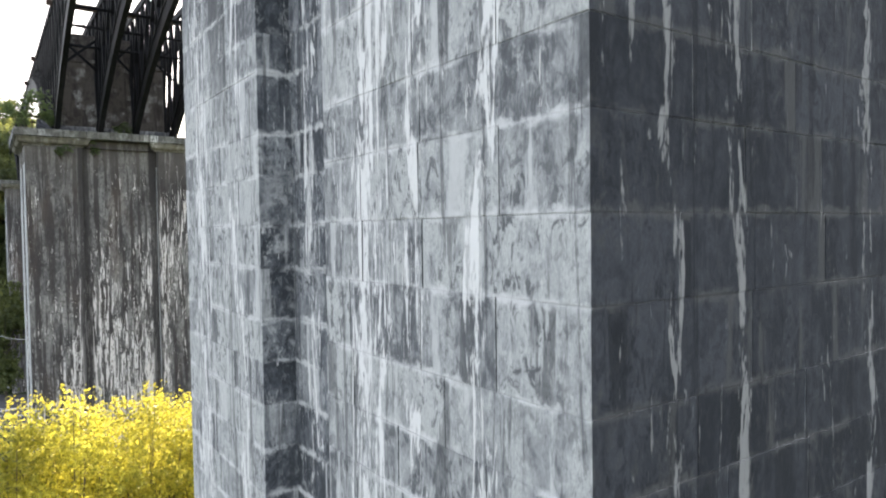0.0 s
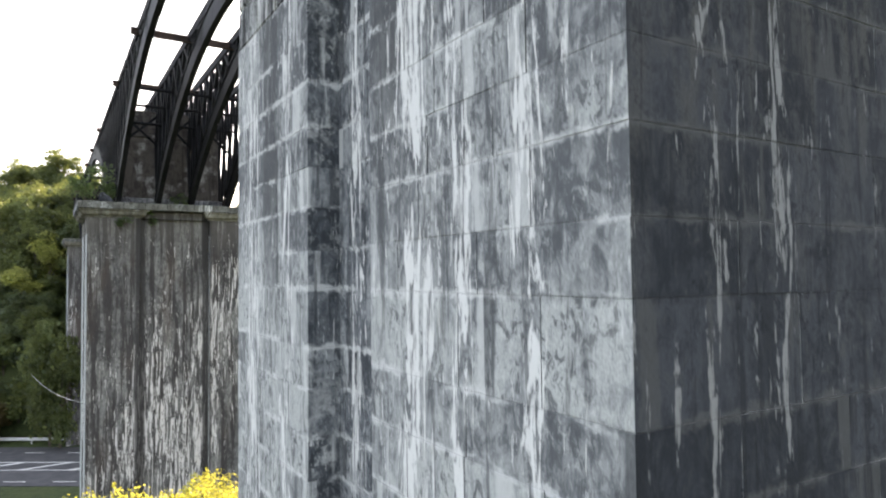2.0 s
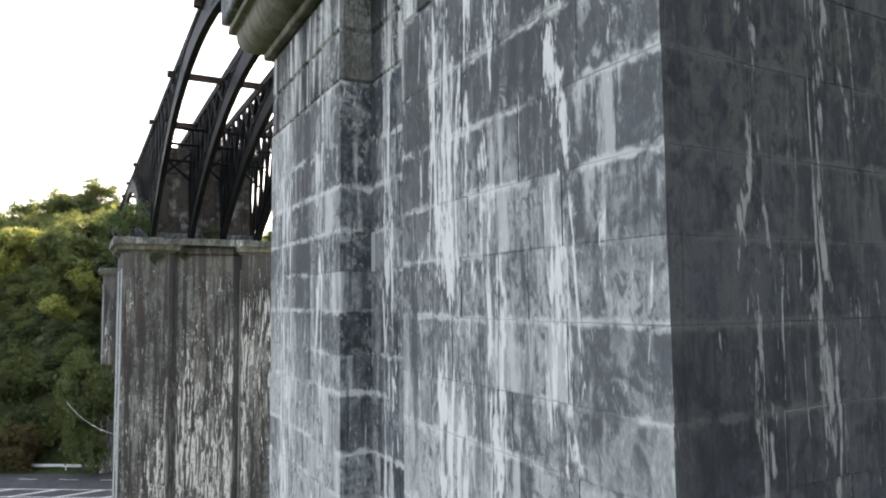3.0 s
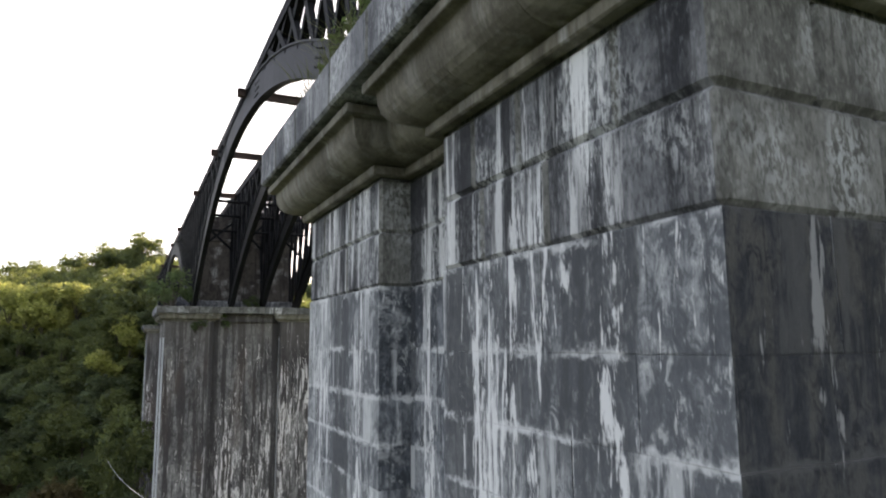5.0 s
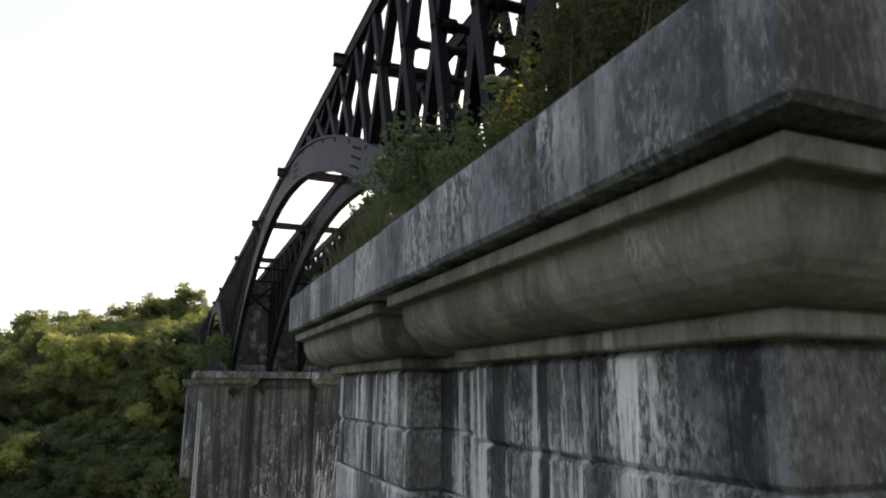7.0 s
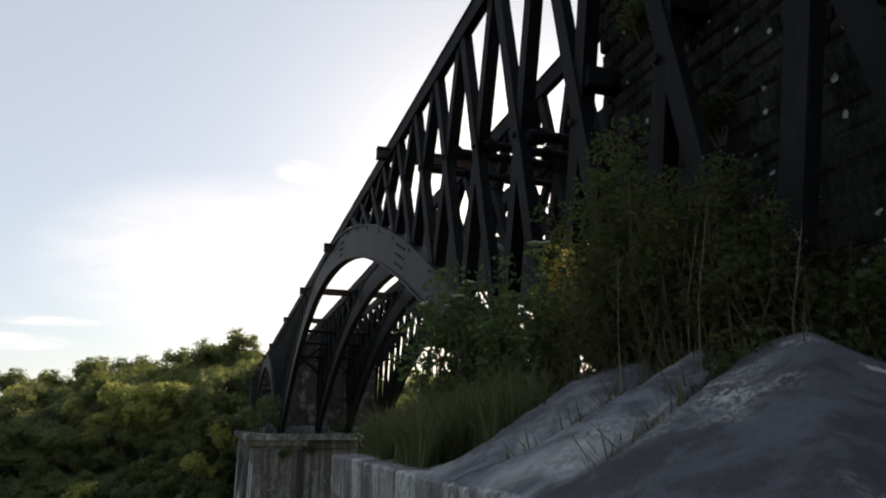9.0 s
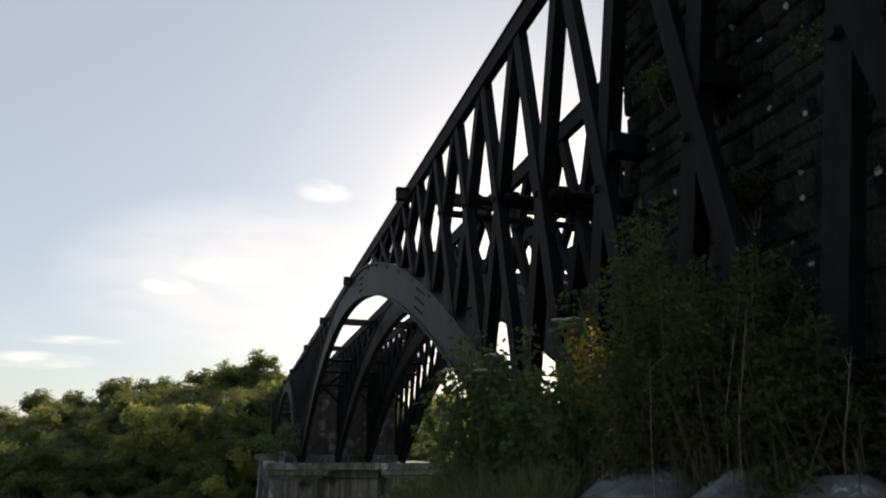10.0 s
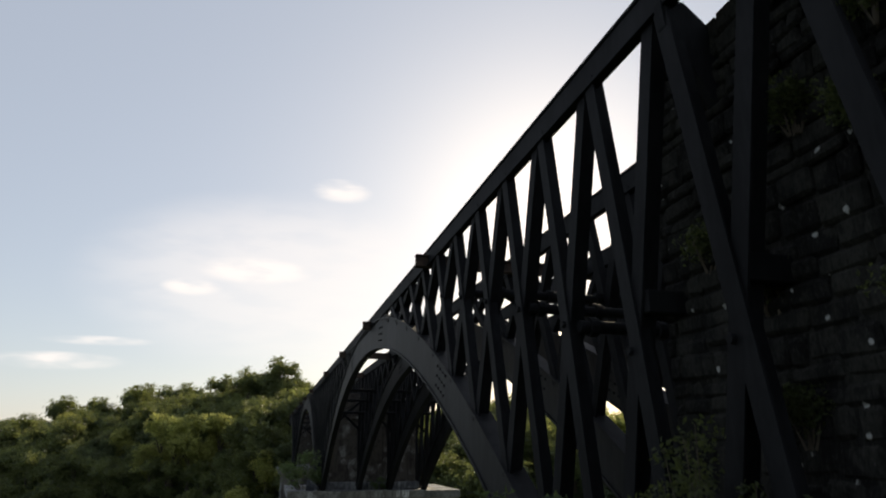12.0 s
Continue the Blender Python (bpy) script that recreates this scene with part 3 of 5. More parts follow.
def slab_stones(parent, material):
    """The course of heavy slabs that closes the cornice: blocks along the four sides, and a filled middle."""
    a, b, c, d = X0 - 0.5, X1 + 0.5, Y0 - 0.52, Y1 + 0.45
    cuts = [c, 2.41, 3.5, 4.14, 5.04, 6.2, 7.1, d]
    for y0, y1 in zip(cuts, cuts[1:]):
        for x0, x1 in ((a, a + 1.1), (b - 1.1, b)):
            part("cornice_slab", box((x0, y0 + 0.004, SLAB), (x1, y1 - 0.004, TOP + random.uniform(-0.012, 0.012)), 0.02, 0.004), material, parent)
    xs = [a + 1.1 + (b - a - 2.2) * k / 7 for k in range(8)]
    for x0, x1 in zip(xs, xs[1:]):
        for y0, y1 in ((c, c + 1.1), (d - 1.1, d)):
            part("cornice_slab", box((x0 + 0.004, y0, SLAB), (x1 - 0.004, y1, TOP + random.uniform(-0.012, 0.012)), 0.02, 0.004), material, parent)
    part("fill", box((a + 1.1, c + 1.1, SLAB), (b - 1.1, d - 1.1, TOP - 0.02), 0.01), M_SOIL, parent, "soil bed on the pier head")


near_pier = tagged(empty("masonry_pier", (X0, Y0, BASE)), "tall grey limestone pier streaked with white lime, moulded cornice", "bridge pier", "viaduct piers")


def at_pier(bm):
    bm.transform(Matrix.Translation((-X0, -Y0, -BASE)))
    return bm


class NearParts:
    """Places parts given in world coordinates under the near pier."""

    @staticmethod
    def add(name, bm, material, parent, label=""):
        return part(name, at_pier(bm), material, parent, label)


core = NearParts.add("core", shaft(0.004, BASE, 15.4), M_MORTAR, near_pier)
# mortar facing -Y is darkened too, shade put into its colour
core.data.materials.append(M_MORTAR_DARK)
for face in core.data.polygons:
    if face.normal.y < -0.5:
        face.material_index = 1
NearParts.add("upper_core", shaft(0.05, 15.4, BED), M_MORTAR_DARK, near_pier)
# the moulding is laid in lengths, with fine joints between them
ring_path = pier_outline()
lengths = [
    ring_path[1:16],
    [ring_path[15], (X0, 6.5, -1, 0)], [(X0, 6.496, -1, 0), *ring_path[16:19], ring_path[19], (X0, 3.4, -1, 0)],
    [(X0, 3.396, -1, 0), (X0, 2.62, -1, 0)], [(X0, 2.616, -1, 0), ring_path[0], (3.05, Y0, 0, -1)], [(3.054, Y0, 0, -1), ring_path[1]],
]
for path in lengths:
    bm = sweep(bmesh.new(), CORNICE, path)
    ob = NearParts.add("cornice_moulding", bm, M_MOULD, near_pier)
NearParts.add("bed_course", shaft(0.03, 16.38, 16.87), M_CAP, near_pier)

# ---- tower of rubble masonry on a pier head, between the iron ribs ----
TX0, TX1, TY0, TY1, TTOP = 3.95, 9.25, 2.9, 5.97, 23.6


def build_tower():
    tower = tagged(empty("masonry_tower", (TX0, TY0, TOP)), "dark rubble masonry upright spotted with white lichen, on the pier head", "masonry tower", "towers")
    shift = Matrix.Translation((-TX0, -TY0, -TOP))
    bm = hull([(x, y, z) for z, g in ((TOP - 0.1, 0.03), (TTOP, -0.06)) for x in (TX0 - g, TX1 + g) for y in (TY0 - g, TY1 + g)])
    bm.transform(shift)
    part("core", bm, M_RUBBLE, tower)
    bm = box((TX0 - 0.22, TY0 - 0.25, TOP - 0.02), (TX1 + 0.22, TY1 + 0.3, TOP + 0.32), 0.03, 0.01)
    bm.transform(shift)
    part("plinth", bm, M_CAP, tower, "pale stone plinth")
    rng = random.Random(5)
    z = TOP + 0.3
    while z < TTOP - 0.1:
        h = rng.uniform(0.1, 0.26)
        for face in ("x0", "y1", "y0"):
            lo, hi = (TY0, TY1) if face == "x0" else (TX0, TX1)
            u = lo
            while u < hi - 0.05:
                w = min(rng.uniform(0.14, 0.5), hi - u)
                p = rng.uniform(0.005, 0.03)
                dz = rng.uniform(-0.03, 0.03)
                if face == "x0":
                    b = box((TX0 - p, u + 0.008, z + 0.006), (TX0 + 0.15, u + w - 0.008, z + h - 0.006), 0.03, 0.012)
                elif face == "y1":
                    b = box((u + 0.008, TY1 - 0.15, z + 0.006), (u + w - 0.008, TY1 + p, z + h - 0.006), 0.03, 0.012)
                else:
                    b = box((u + 0.008, TY0 - p, z + 0.006), (u + w - 0.008, TY0 + 0.15, z + h - 0.006), 0.03, 0.012)
                b.transform(shift @ Matrix.Translation((0, 0, dz)))
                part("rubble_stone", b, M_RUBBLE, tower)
                u += w
        z += h
    return tower


near_tower = build_tower()

# ---- iron ribs ----
RIB_X = (3.5, 5.6, 7.42, 9.52)
CROWN_Y = 24.42
RIB_W = 0.22
CHORD_LO, CHORD_HI = 23.74, 24.1
PIER_MID = 4.95
STEP = PITCH / 27


def intrados(y):
    return 23.0 - 0.0196 * (y - CROWN_Y) ** 2


def arch_normal(y):
    s = -2 * 0.0196 * (y - CROWN_Y)
    l = math.hypot(1, s)
    return (-s / l, 1 / l)


def arch_depth(y):
    """The ring is deepest at the crown and slimmer towards the piers."""
    d = (y - CROWN_Y) ** 2
    return (0.88 - 0.0006 * d) / math.sqrt(1 + (0.0392 ** 2) * d)


def extrados_point(y):
    ny, nz = arch_normal(y)
    return y + ny * arch_depth(y), intrados(y) + nz * arch_depth(y)


EXT = [extrados_point(6.4 + k * 0.25) for k in range(147)]


def extrados(y):
    for (ya, za), (yb, zb) in zip(EXT, EXT[1:]):
        if ya <= y <= yb:
            return za + (zb - za) * (y - ya) / (yb - ya)
    return 17.2


def ring(bm, x0, x1, d0, d1, ya=6.95, yb=41.9, n=56):
    """A curved strip of the arch between two depths, each (share of the ring's depth, plus metres)."""
    rows = []
    for k in range(n + 1):
        y = ya + (yb - ya) * k / n
        ny, nz = arch_normal(y)
        lo, hi = (f * arch_depth(y) + e for f, e in (d0, d1))
        rows.append([bm.verts.new((x, y + ny * d, intrados(y) + nz * d)) for x, d in ((x0, lo), (x1, lo), (x1, hi), (x0, hi))])
    for r0, r1 in zip(rows, rows[1:]):
        for k in range(4):
            bm.faces.new((r0[k], r0[(k + 1) % 4], r1[(k + 1) % 4], r1[k]))
    bm.faces.new(rows[0]), bm.faces.new(rows[-1][::-1])
    bmesh.ops.recalc_face_normals(bm, faces=bm.faces)
    return bm


def lattice_bar(bm, ya, za, yb, zb, x, deep, w=0.2):
    """A T-shaped bar between two points in the plane of the rib."""
    d = Vector((0, yb - ya, zb - za))
    l = d.length
    d.normalize()
    side = Vector((0, d.z, -d.y))
    for hw, x0, x1 in ((w / 2, x - 0.012, x + 0.012), (0.02, x + 0.01, x + deep)):
        pts = [Vector((0, ya, za)) + d * u + side * s + Vector((xx, 0, 0)) for u in (0, l) for s in (-hw, hw) for xx in (x0, x1)]
        bmesh.ops.convex_hull(bm, input=[bm.verts.new(p) for p in pts])
    return bm


def build_rib():
    """One iron rib: arch, top chord and crossed bars between them, from pier centre to pier centre, built at x = 0."""
    rib = tagged(empty("iron_arch_rib", (0, PIER_MID, TOP)), "dark weathered iron arch rib with latticed spandrels, resting on the piers", "bridge rib", "arch ribs")
    shift = Matrix.Translation((0, -PIER_MID, -TOP))

    def add(name, bm, material, label=""):
        bm.transform(shift)
        return part(name, bm, material, rib, label)

    add("arch_web", ring(bmesh.new(), 0.0, 0.12, (0, 0), (1, 0)), M_IRON_ARCH, "grey cast iron arch")
    add("arch_flange", ring(bmesh.new(), -0.03, RIB_W, (0, -0.05), (0, 0)), M_IRON_ARCH)
    add("arch_flange", ring(bmesh.new(), -0.05, RIB_W + 0.06, (1, 0), (1, 0.05)), M_IRON_ARCH)
    ya, yb = PIER_MID, PIER_MID + PITCH
    add("chord_web", box((0.0, ya, CHORD_LO), (0.05, yb, CHORD_HI), 0.005), M_IRON)
    add("chord_flange", box((-0.02, ya, CHORD_HI), (0.31, yb, CHORD_HI + 0.04), 0.005), M_IRON)
    add("chord_flange", box((-0.04, ya, CHORD_LO - 0.003), (0.1, yb, CHORD_LO + 0.04), 0.005), M_IRON)
    for k in range(28):
        y = PIER_MID + STEP * k
        for lean in (-1, 1):
            if not 0 <= k + lean <= 27:
                continue
            ya, yb = y + (0.22 if lean > 0 else 0.0), PIER_MID + STEP * (k + lean) + 0.2
            z = max(extrados(yb), TOP + 0.02)
            if CHORD_LO - z < 0.16:
                continue
            x, deep = (0.03, 0.2) if lean > 0 else (0.0, 0.17)
            add("lattice_bar", lattice_bar(bmesh.new(), ya, CHORD_LO + 0.1, yb, z - 0.04, x, deep), M_IRON)
            if lean > 0 and CHORD_LO - z > 1.2:
                yc, zc = y + 0.21 + STEP / 2, (CHORD_LO + z) / 2 + 0.03
                add("boss", tube(bmesh.new(), [(-0.05, yc, zc), (0.03, yc, zc)], [0.04, 0.05], 8), M_IRON, "round boss where two bars cross")
    for yc in (13.2, 21.0, 28.3, 36.1):
        for a in range(4):
            for b in range(3):
                y, d = yc + a * 0.2, 0.2 + b * 0.2
                ny, nz = arch_normal(y)
                py, pz = y + ny * d, intrados(y) + nz * d
                add("bolt", tube(bmesh.new(), [(-0.022, py, pz), (0.01, py, pz)], [0.026, 0.03], 6), M_IRON)
    return rib


first_rib = build_rib()
first_rib.location.x = RIB_X[0]
for x in RIB_X[1:]:
    copy_thing(first_rib, Matrix.Translation((x, PIER_MID, TOP)))
for k in (-1, 1, 2):
    for x in RIB_X:
        copy_thing(first_rib, Matrix.Translation((x, PIER_MID + PITCH * k, TOP)))


# ---- beams and bracing between the ribs ----
def build_cross_beam(y, z0=23.7, z1=23.98):
    beam = tagged(empty("cross_beam", (3.2, y, z0)), "rusty iron cross beam running through the top chords", "cross beam", "cross beams")
    sh = Matrix.Translation((-3.2, -y, -z0))
    for name, lo, hi in (("web", (3.2, y - 0.02, z0), (10.2, y + 0.02, z1)), ("flange", (3.2, y - 0.11, z1 - 0.02), (10.2, y + 0.11, z1)),
                         ("flange", (3.2, y - 0.11, z0), (10.2, y + 0.11, z0 + 0.02))):
        bm = box(lo, hi, 0.004)
        bm.transform(sh)
        part(name, bm, M_RUST, beam)
    return beam


BEAM_Y = (14.6, 23.5, 31.6, 40.7)
first_beam = build_cross_beam(BEAM_Y[0])
for k in (-1, 0, 1, 2):
    for y in BEAM_Y:
        if (k, y) != (0, BEAM_Y[0]):
            copy_thing(first_beam, Matrix.Translation((3.2, y + PITCH * k, 23.7)))


def build_strut(length):
    strut = tagged(empty("tubular_strut"), "round iron strut with collars between two ribs", "strut", "struts")
    part("tube", tube(bmesh.new(), [(-0.05, 0, 0), (length + 0.05, 0, 0)], [0.075, 0.075], 12), M_IRON, strut)
    for x in (0.12, length * 0.5, length - 0.12):
        part("collar", tube(bmesh.new(), [(x - 0.05, 0, 0), (x + 0.05, 0, 0)], [0.115, 0.115], 12), M_IRON, strut)
    return strut


def build_brace(length):
    brace = tagged(empty("diagonal_brace"), "crossed flat iron braces between two ribs", "brace", "braces")
    for a, b, o in ((-0.9, 0.9, 0.0), (0.9, -0.9, 0.03)):
        d = Vector((length, 0, b - a)).normalized()
        s = Vector((-d.z, 0, d.x)) * 0.07
        pts = [p + q + Vector((0, o + e, 0)) for p in (Vector((0, 0, a)), Vector((length, 0, b))) for q in (s, -s) for e in (-0.012, 0.012)]
        part("flat_bar", hull(pts), M_IRON, brace)
    return brace


STRUTS = ((12.3, 22.62), (10.4, 22.2), (8.75, 21.62), (7.2, 21.1), (36.5, 22.62), (38.4, 22.2), (40.1, 21.62))
BRACES = ((41.3, 21.5),)
for x0, x1 in zip(RIB_X, RIB_X[1:]):
    for build, where in ((build_strut, STRUTS), (build_brace, BRACES)):
        one = build(x1 - x0 - 0.1)
        one.location = (x0 + 0.15, *where[0])
        for k in (0, 1, 2):
            for y, z in where:
                if (k, y, z) != (0, *where[0]):
                    copy_thing(one, Matrix.Translation((x0 + 0.15, y + PITCH * k, z)))


def build_wall_strut(y, z):
    """A short iron beam from the outer rib into the tower."""
    bm = box((3.55, y - 0.1, z - 0.11), (4.2, y + 0.1, z + 0.11), 0.01)
    tagged(mesh_object("anchor_beam", bm, M_IRON), "short iron beam from the rib into the masonry tower", "beam", "anchor beams")


build_wall_strut(4.34, 21.06)
build_wall_strut(5.72, 21.08)


def build_knee_bracket(y):
    """A deep iron bracket from the chord down to the tower's flank."""
    prof = ((3.45, 23.78), (3.7, 23.8), (4.3, 23.24), (4.3, 22.8), (3.94, 22.76), (3.48, 23.52))
    bm = hull([(x, y + d, z) for x, z in prof for d in (-0.06, 0.06)])
    tagged(mesh_object("knee_bracket", bm, M_IRON), "deep black iron bracket between the rib and the masonry tower", "bracket")


build_knee_bracket(4.9)

# ---- piers beyond, and their towers ----
far_pier = tagged(empty("masonry_pier", (X0 + 0.12, Y0 + PITCH, BASE)), "tall brown-grey limestone pier streaked with white lime above bright bushes", "bridge pier", "viaduct piers")
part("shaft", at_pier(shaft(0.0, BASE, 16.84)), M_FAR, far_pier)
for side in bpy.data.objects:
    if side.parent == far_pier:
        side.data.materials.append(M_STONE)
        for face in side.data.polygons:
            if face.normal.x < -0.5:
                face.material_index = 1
part("band_course", at_pier(shaft(-0.01, 15.5, 16.4)), M_FAR, far_pier)
# the moulding runs round the corner pilasters and stops at the sunk panels of the broad faces
ring_path = pier_outline()
for path in (ring_path[13:] + ring_path[:3], ring_path[3:13]):
    part("cornice_moulding", at_pier(sweep(bmesh.new(), CORNICE, path)), M_MOULD, far_pier)


def slabs_for(pier, material):
    before = set(bpy.data.objects)
    slab_stones(pier, material)
    for ob in set(bpy.data.objects) - before:
        ob.data.transform(Matrix.Translation((-X0, -Y0, -BASE)))
        ob.data.materials.append(M_BAND_DARK)
        for face in ob.data.polygons:
            if face.normal.y < -0.5:
                face.material_index = 1


slabs_for(far_pier, M_CAP)
slabs_for(near_pier, M_CAP)
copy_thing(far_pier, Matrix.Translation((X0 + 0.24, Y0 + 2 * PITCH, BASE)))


def build_far_tower():
    y0, y1 = TY0 + PITCH, TY1 + PITCH
    tower = tagged(empty("masonry_tower", (TX0, y0, TOP)), "brown-grey masonry upright with a pale plinth, on the pier head", "masonry tower", "towers")
    shift = Matrix.Translation((-TX0, -y0, -TOP))
    for name, lo, hi, mat in (("plinth", (TX0 - 0.2, y0 - 0.25, TOP - 0.02), (TX1 + 0.2, y1 + 0.25, TOP + 0.42), M_CAP),
                              ("body", (TX0, y0, TOP + 0.4), (TX1, y1, 21.3), M_BROWN),
                              ("string_course", (TX0 - 0.06, y0 - 0.06, 21.3), (TX1 + 0.06, y1 + 0.06, 21.5), M_BROWN),
                              ("upper_body", (TX0 + 0.1, y0 + 0.1, 21.5), (TX1 - 0.1, y1 - 0.1, 22.9), M_BROWN)):
        bm = box(lo, hi, 0.03, 0.01)
        bm.transform(shift)
        part(name, bm, mat, tower)
    return tower


far_tower = build_far_tower()
copy_thing(far_tower, Matrix.Translation((TX0, TY0 + PITCH * 2, TOP)))


# ---- abutment at the far end, among the trees ----
def build_abutment():
    y0 = 119.6
    end = tagged(empty("abutment", (1.6, y0, 4.0)), "grey masonry abutment with a square pillar, among the trees", "abutment")
    for name, lo, hi in (("wall", (1.8, y0 + 0.2, 0.0), (11.3, y0 + 7.0, 23.4)), ("pillar", (1.6, y0, 6.0), (3.3, y0 + 1.7, 25.0)), ("pillar", (9.8, y0, 6.0), (11.5, y0 + 1.7, 25.0)),
                         ("cap", (1.5, y0 - 0.1, 25.0), (3.4, y0 + 1.8, 25.35)), ("cap", (9.7, y0 - 0.1, 25.0), (11.6, y0 + 1.8, 25.35)),
                         ("parapet", (1.8, y0 + 1.7, 23.4), (2.2, y0 + 7.0, 24.6)), ("parapet", (10.9, y0 + 1.7, 23.4), (11.3, y0 + 7.0, 24.6))):
        bm = box(lo, hi, 0.04, 0.01)
        bm.transform(Matrix.Translation((-1.6, -y0, -4.0)))
        part(name, bm, M_FAR_CAP, end)


build_abutment()


# ---- trees ----
def leaf_quads(rng, centres, per, spread, size, shell=0.55):
    verts, faces = [], []
    for c, r in centres:
        for _ in range(int(per * r)):
            v = Vector((rng.gauss(0, 1), rng.gauss(0, 1), rng.gauss(0, 1))).normalized() * (r * spread * rng.uniform(shell, 1.0))
            v.z *= 0.75
            p = Vector(c) + v
            a = Vector((rng.gauss(0, 1), rng.gauss(0, 1), rng.gauss(0, 0.6))).normalized()
            b = a.cross(Vector((rng.gauss(0, 1), rng.gauss(0, 1), rng.gauss(0, 1)))).normalized()
            s = size * rng.uniform(0.6, 1.3)
            n = a.cross(b) * s * 0.18
            i = len(verts)
            verts += [p - a * s, p + b * s * 0.5 + n, p + a * s, p - b * s * 0.5 + n]
            faces += [(i, i + 1, i + 2), (i, i + 2, i + 3)]
    return verts, faces


def leaf_cloud(rng, verts, faces, centre, spread, count, size):
    """Small leaves scattered about a point, densest at its middle."""
    for _ in range(count):
        p = Vector(centre) + Vector((rng.gauss(0, spread), rng.gauss(0, spread), rng.gauss(0, spread * 0.7)))
        a = Vector((rng.gauss(0, 1), rng.gauss(0, 1), rng.gauss(0, 0.6))).normalized()
        b = a.cross(Vector((rng.gauss(0, 1), rng.gauss(0, 1), rng.gauss(0, 1)))).normalized()
        s = size * rng.uniform(0.6, 1.3)
        i = len(verts)
        verts += [p - a * s, p + b * s * 0.55, p + a * s, p - b * s * 0.55]
        faces += [(i, i + 1, i + 2, i + 3)]


def build_tree(seed, height, width, leaf, per=52, size=0.15, label="leafy broadleaf tree on the wooded hillside", name="tree", category="tree", group="hillside trees"):
    """A trunk with limbs that carry a lobed dome of leaf clusters, dark and dense inside."""
    rng = random.Random(seed)
    tree = tagged(empty(name), label, category, group)
    bm, verts, faces = bmesh.new(), [], []
    tube(bm, [(0, 0, -0.6), (0.1, 0, height * 0.25), (-0.1, 0.1, height * 0.6)], [height * 0.028, height * 0.02, height * 0.008])
    lobes = []
    for k in range(11):
        a = k * 2.4 + rng.uniform(-0.4, 0.4)
        z = height * (0.22 + 0.56 * ((k * 0.618) % 1.0))
        reach = width * rng.uniform(0.2, 0.34)
        lobes.append((Vector((math.cos(a) * reach, math.sin(a) * reach, z)), width * rng.uniform(0.17, 0.25)))
    lobes.append((Vector((rng.gauss(0, 0.4), rng.gauss(0, 0.4), height * 0.8)), width * 0.22))
    for c, r in lobes:
        tube(bm, [(0, 0, c.z * 0.5), c * 0.55 + Vector((0, 0, c.z * 0.2)), c], [height * 0.01, height * 0.006, 0.03], 5)
        leaf_cloud(rng, verts, faces, c, r * 0.42, 260, size * 2.2)
        for _ in range(15):
            d = Vector((rng.gauss(0, 1), rng.gauss(0, 1), rng.gauss(0.25, 0.9))).normalized()
            q = c + d * (r * rng.uniform(0.75, 1.12))
            leaf_cloud(rng, verts, faces, q, r * rng.uniform(0.13, 0.22), per, size)
    part("trunk", bm, M_BARK, tree)
    raw("crown", verts, faces, leaf, tree)
    return tree


kinds = [build_tree(11, 10, 9, M_LEAF), build_tree(12, 12, 9, M_LEAF), build_tree(13, 8.5, 8.5, M_LEAF_B), build_tree(14, 12.5, 8.5, M_LEAF_SUN_TINT, label="tree on the wooded hillside with sunlight put into its yellow-green leaf colour"),
         build_tree(15, 9, 10, M_LEAF)]
kinds.append(build_tree(16, 7.5, 8.0, M_LEAF_BROWN, label="brownish-leaved tree on the wooded hillside"))
for seed, high, wide, leaf in ((17, 4.2, 4.4, M_LEAF), (18, 3.8, 4.2, M_LEAF_B), (19, 3.6, 3.8, M_LEAF_BROWN)):
    kinds.append(build_tree(seed, high, wide, leaf, 40, 0.1, "green roadside shrub at the foot of the wooded hill", "shrub", "shrub", "roadside shrubs"))
rng = random.Random(3)
spots = []
tries = 0
while len(spots) < 420 and tries < 30000:
    tries += 1
    n = rng.uniform(71.8, 150)
    t = rng.uniform(-130, 5)
    p = RT * t + RN * n
    ang = math.degrees(math.atan2(p.x, p.y))
    if not (-23 < ang < 20):
        continue
    if 0.3 < p.x < 13.0 and 76 < p.y < 93 or 1.0 < p.x < 12.5 and 110 < p.y < 128:
        continue
    gap = 3.3 if n < 92 else 4.2 if n < 106 else 5.2
    if all((p.x - q[0]) ** 2 + (p.y - q[1]) ** 2 > gap ** 2 for q in spots):
        spots.append((p.x, p.y))
side = random.Random(8)  # the lower wood beyond the arches
tries = 0
while len(spots) < 600 and tries < 9000:
    tries += 1
    p = RT * side.uniform(-90, 8) + RN * side.uniform(96, 165)
    if not 20 <= math.degrees(math.atan2(p.x, p.y)) < 34:
        continue
    if all((p.x - q[0]) ** 2 + (p.y - q[1]) ** 2 > 4.6 ** 2 for q in spots):
        spots.append((p.x, p.y))
used = set()
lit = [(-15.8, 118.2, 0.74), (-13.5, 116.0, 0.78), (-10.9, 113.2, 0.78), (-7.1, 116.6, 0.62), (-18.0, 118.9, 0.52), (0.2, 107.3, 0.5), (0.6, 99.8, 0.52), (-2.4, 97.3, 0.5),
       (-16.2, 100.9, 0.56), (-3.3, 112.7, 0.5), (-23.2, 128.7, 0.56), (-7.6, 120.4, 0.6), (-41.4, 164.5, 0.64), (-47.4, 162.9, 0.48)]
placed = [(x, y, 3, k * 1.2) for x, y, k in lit]
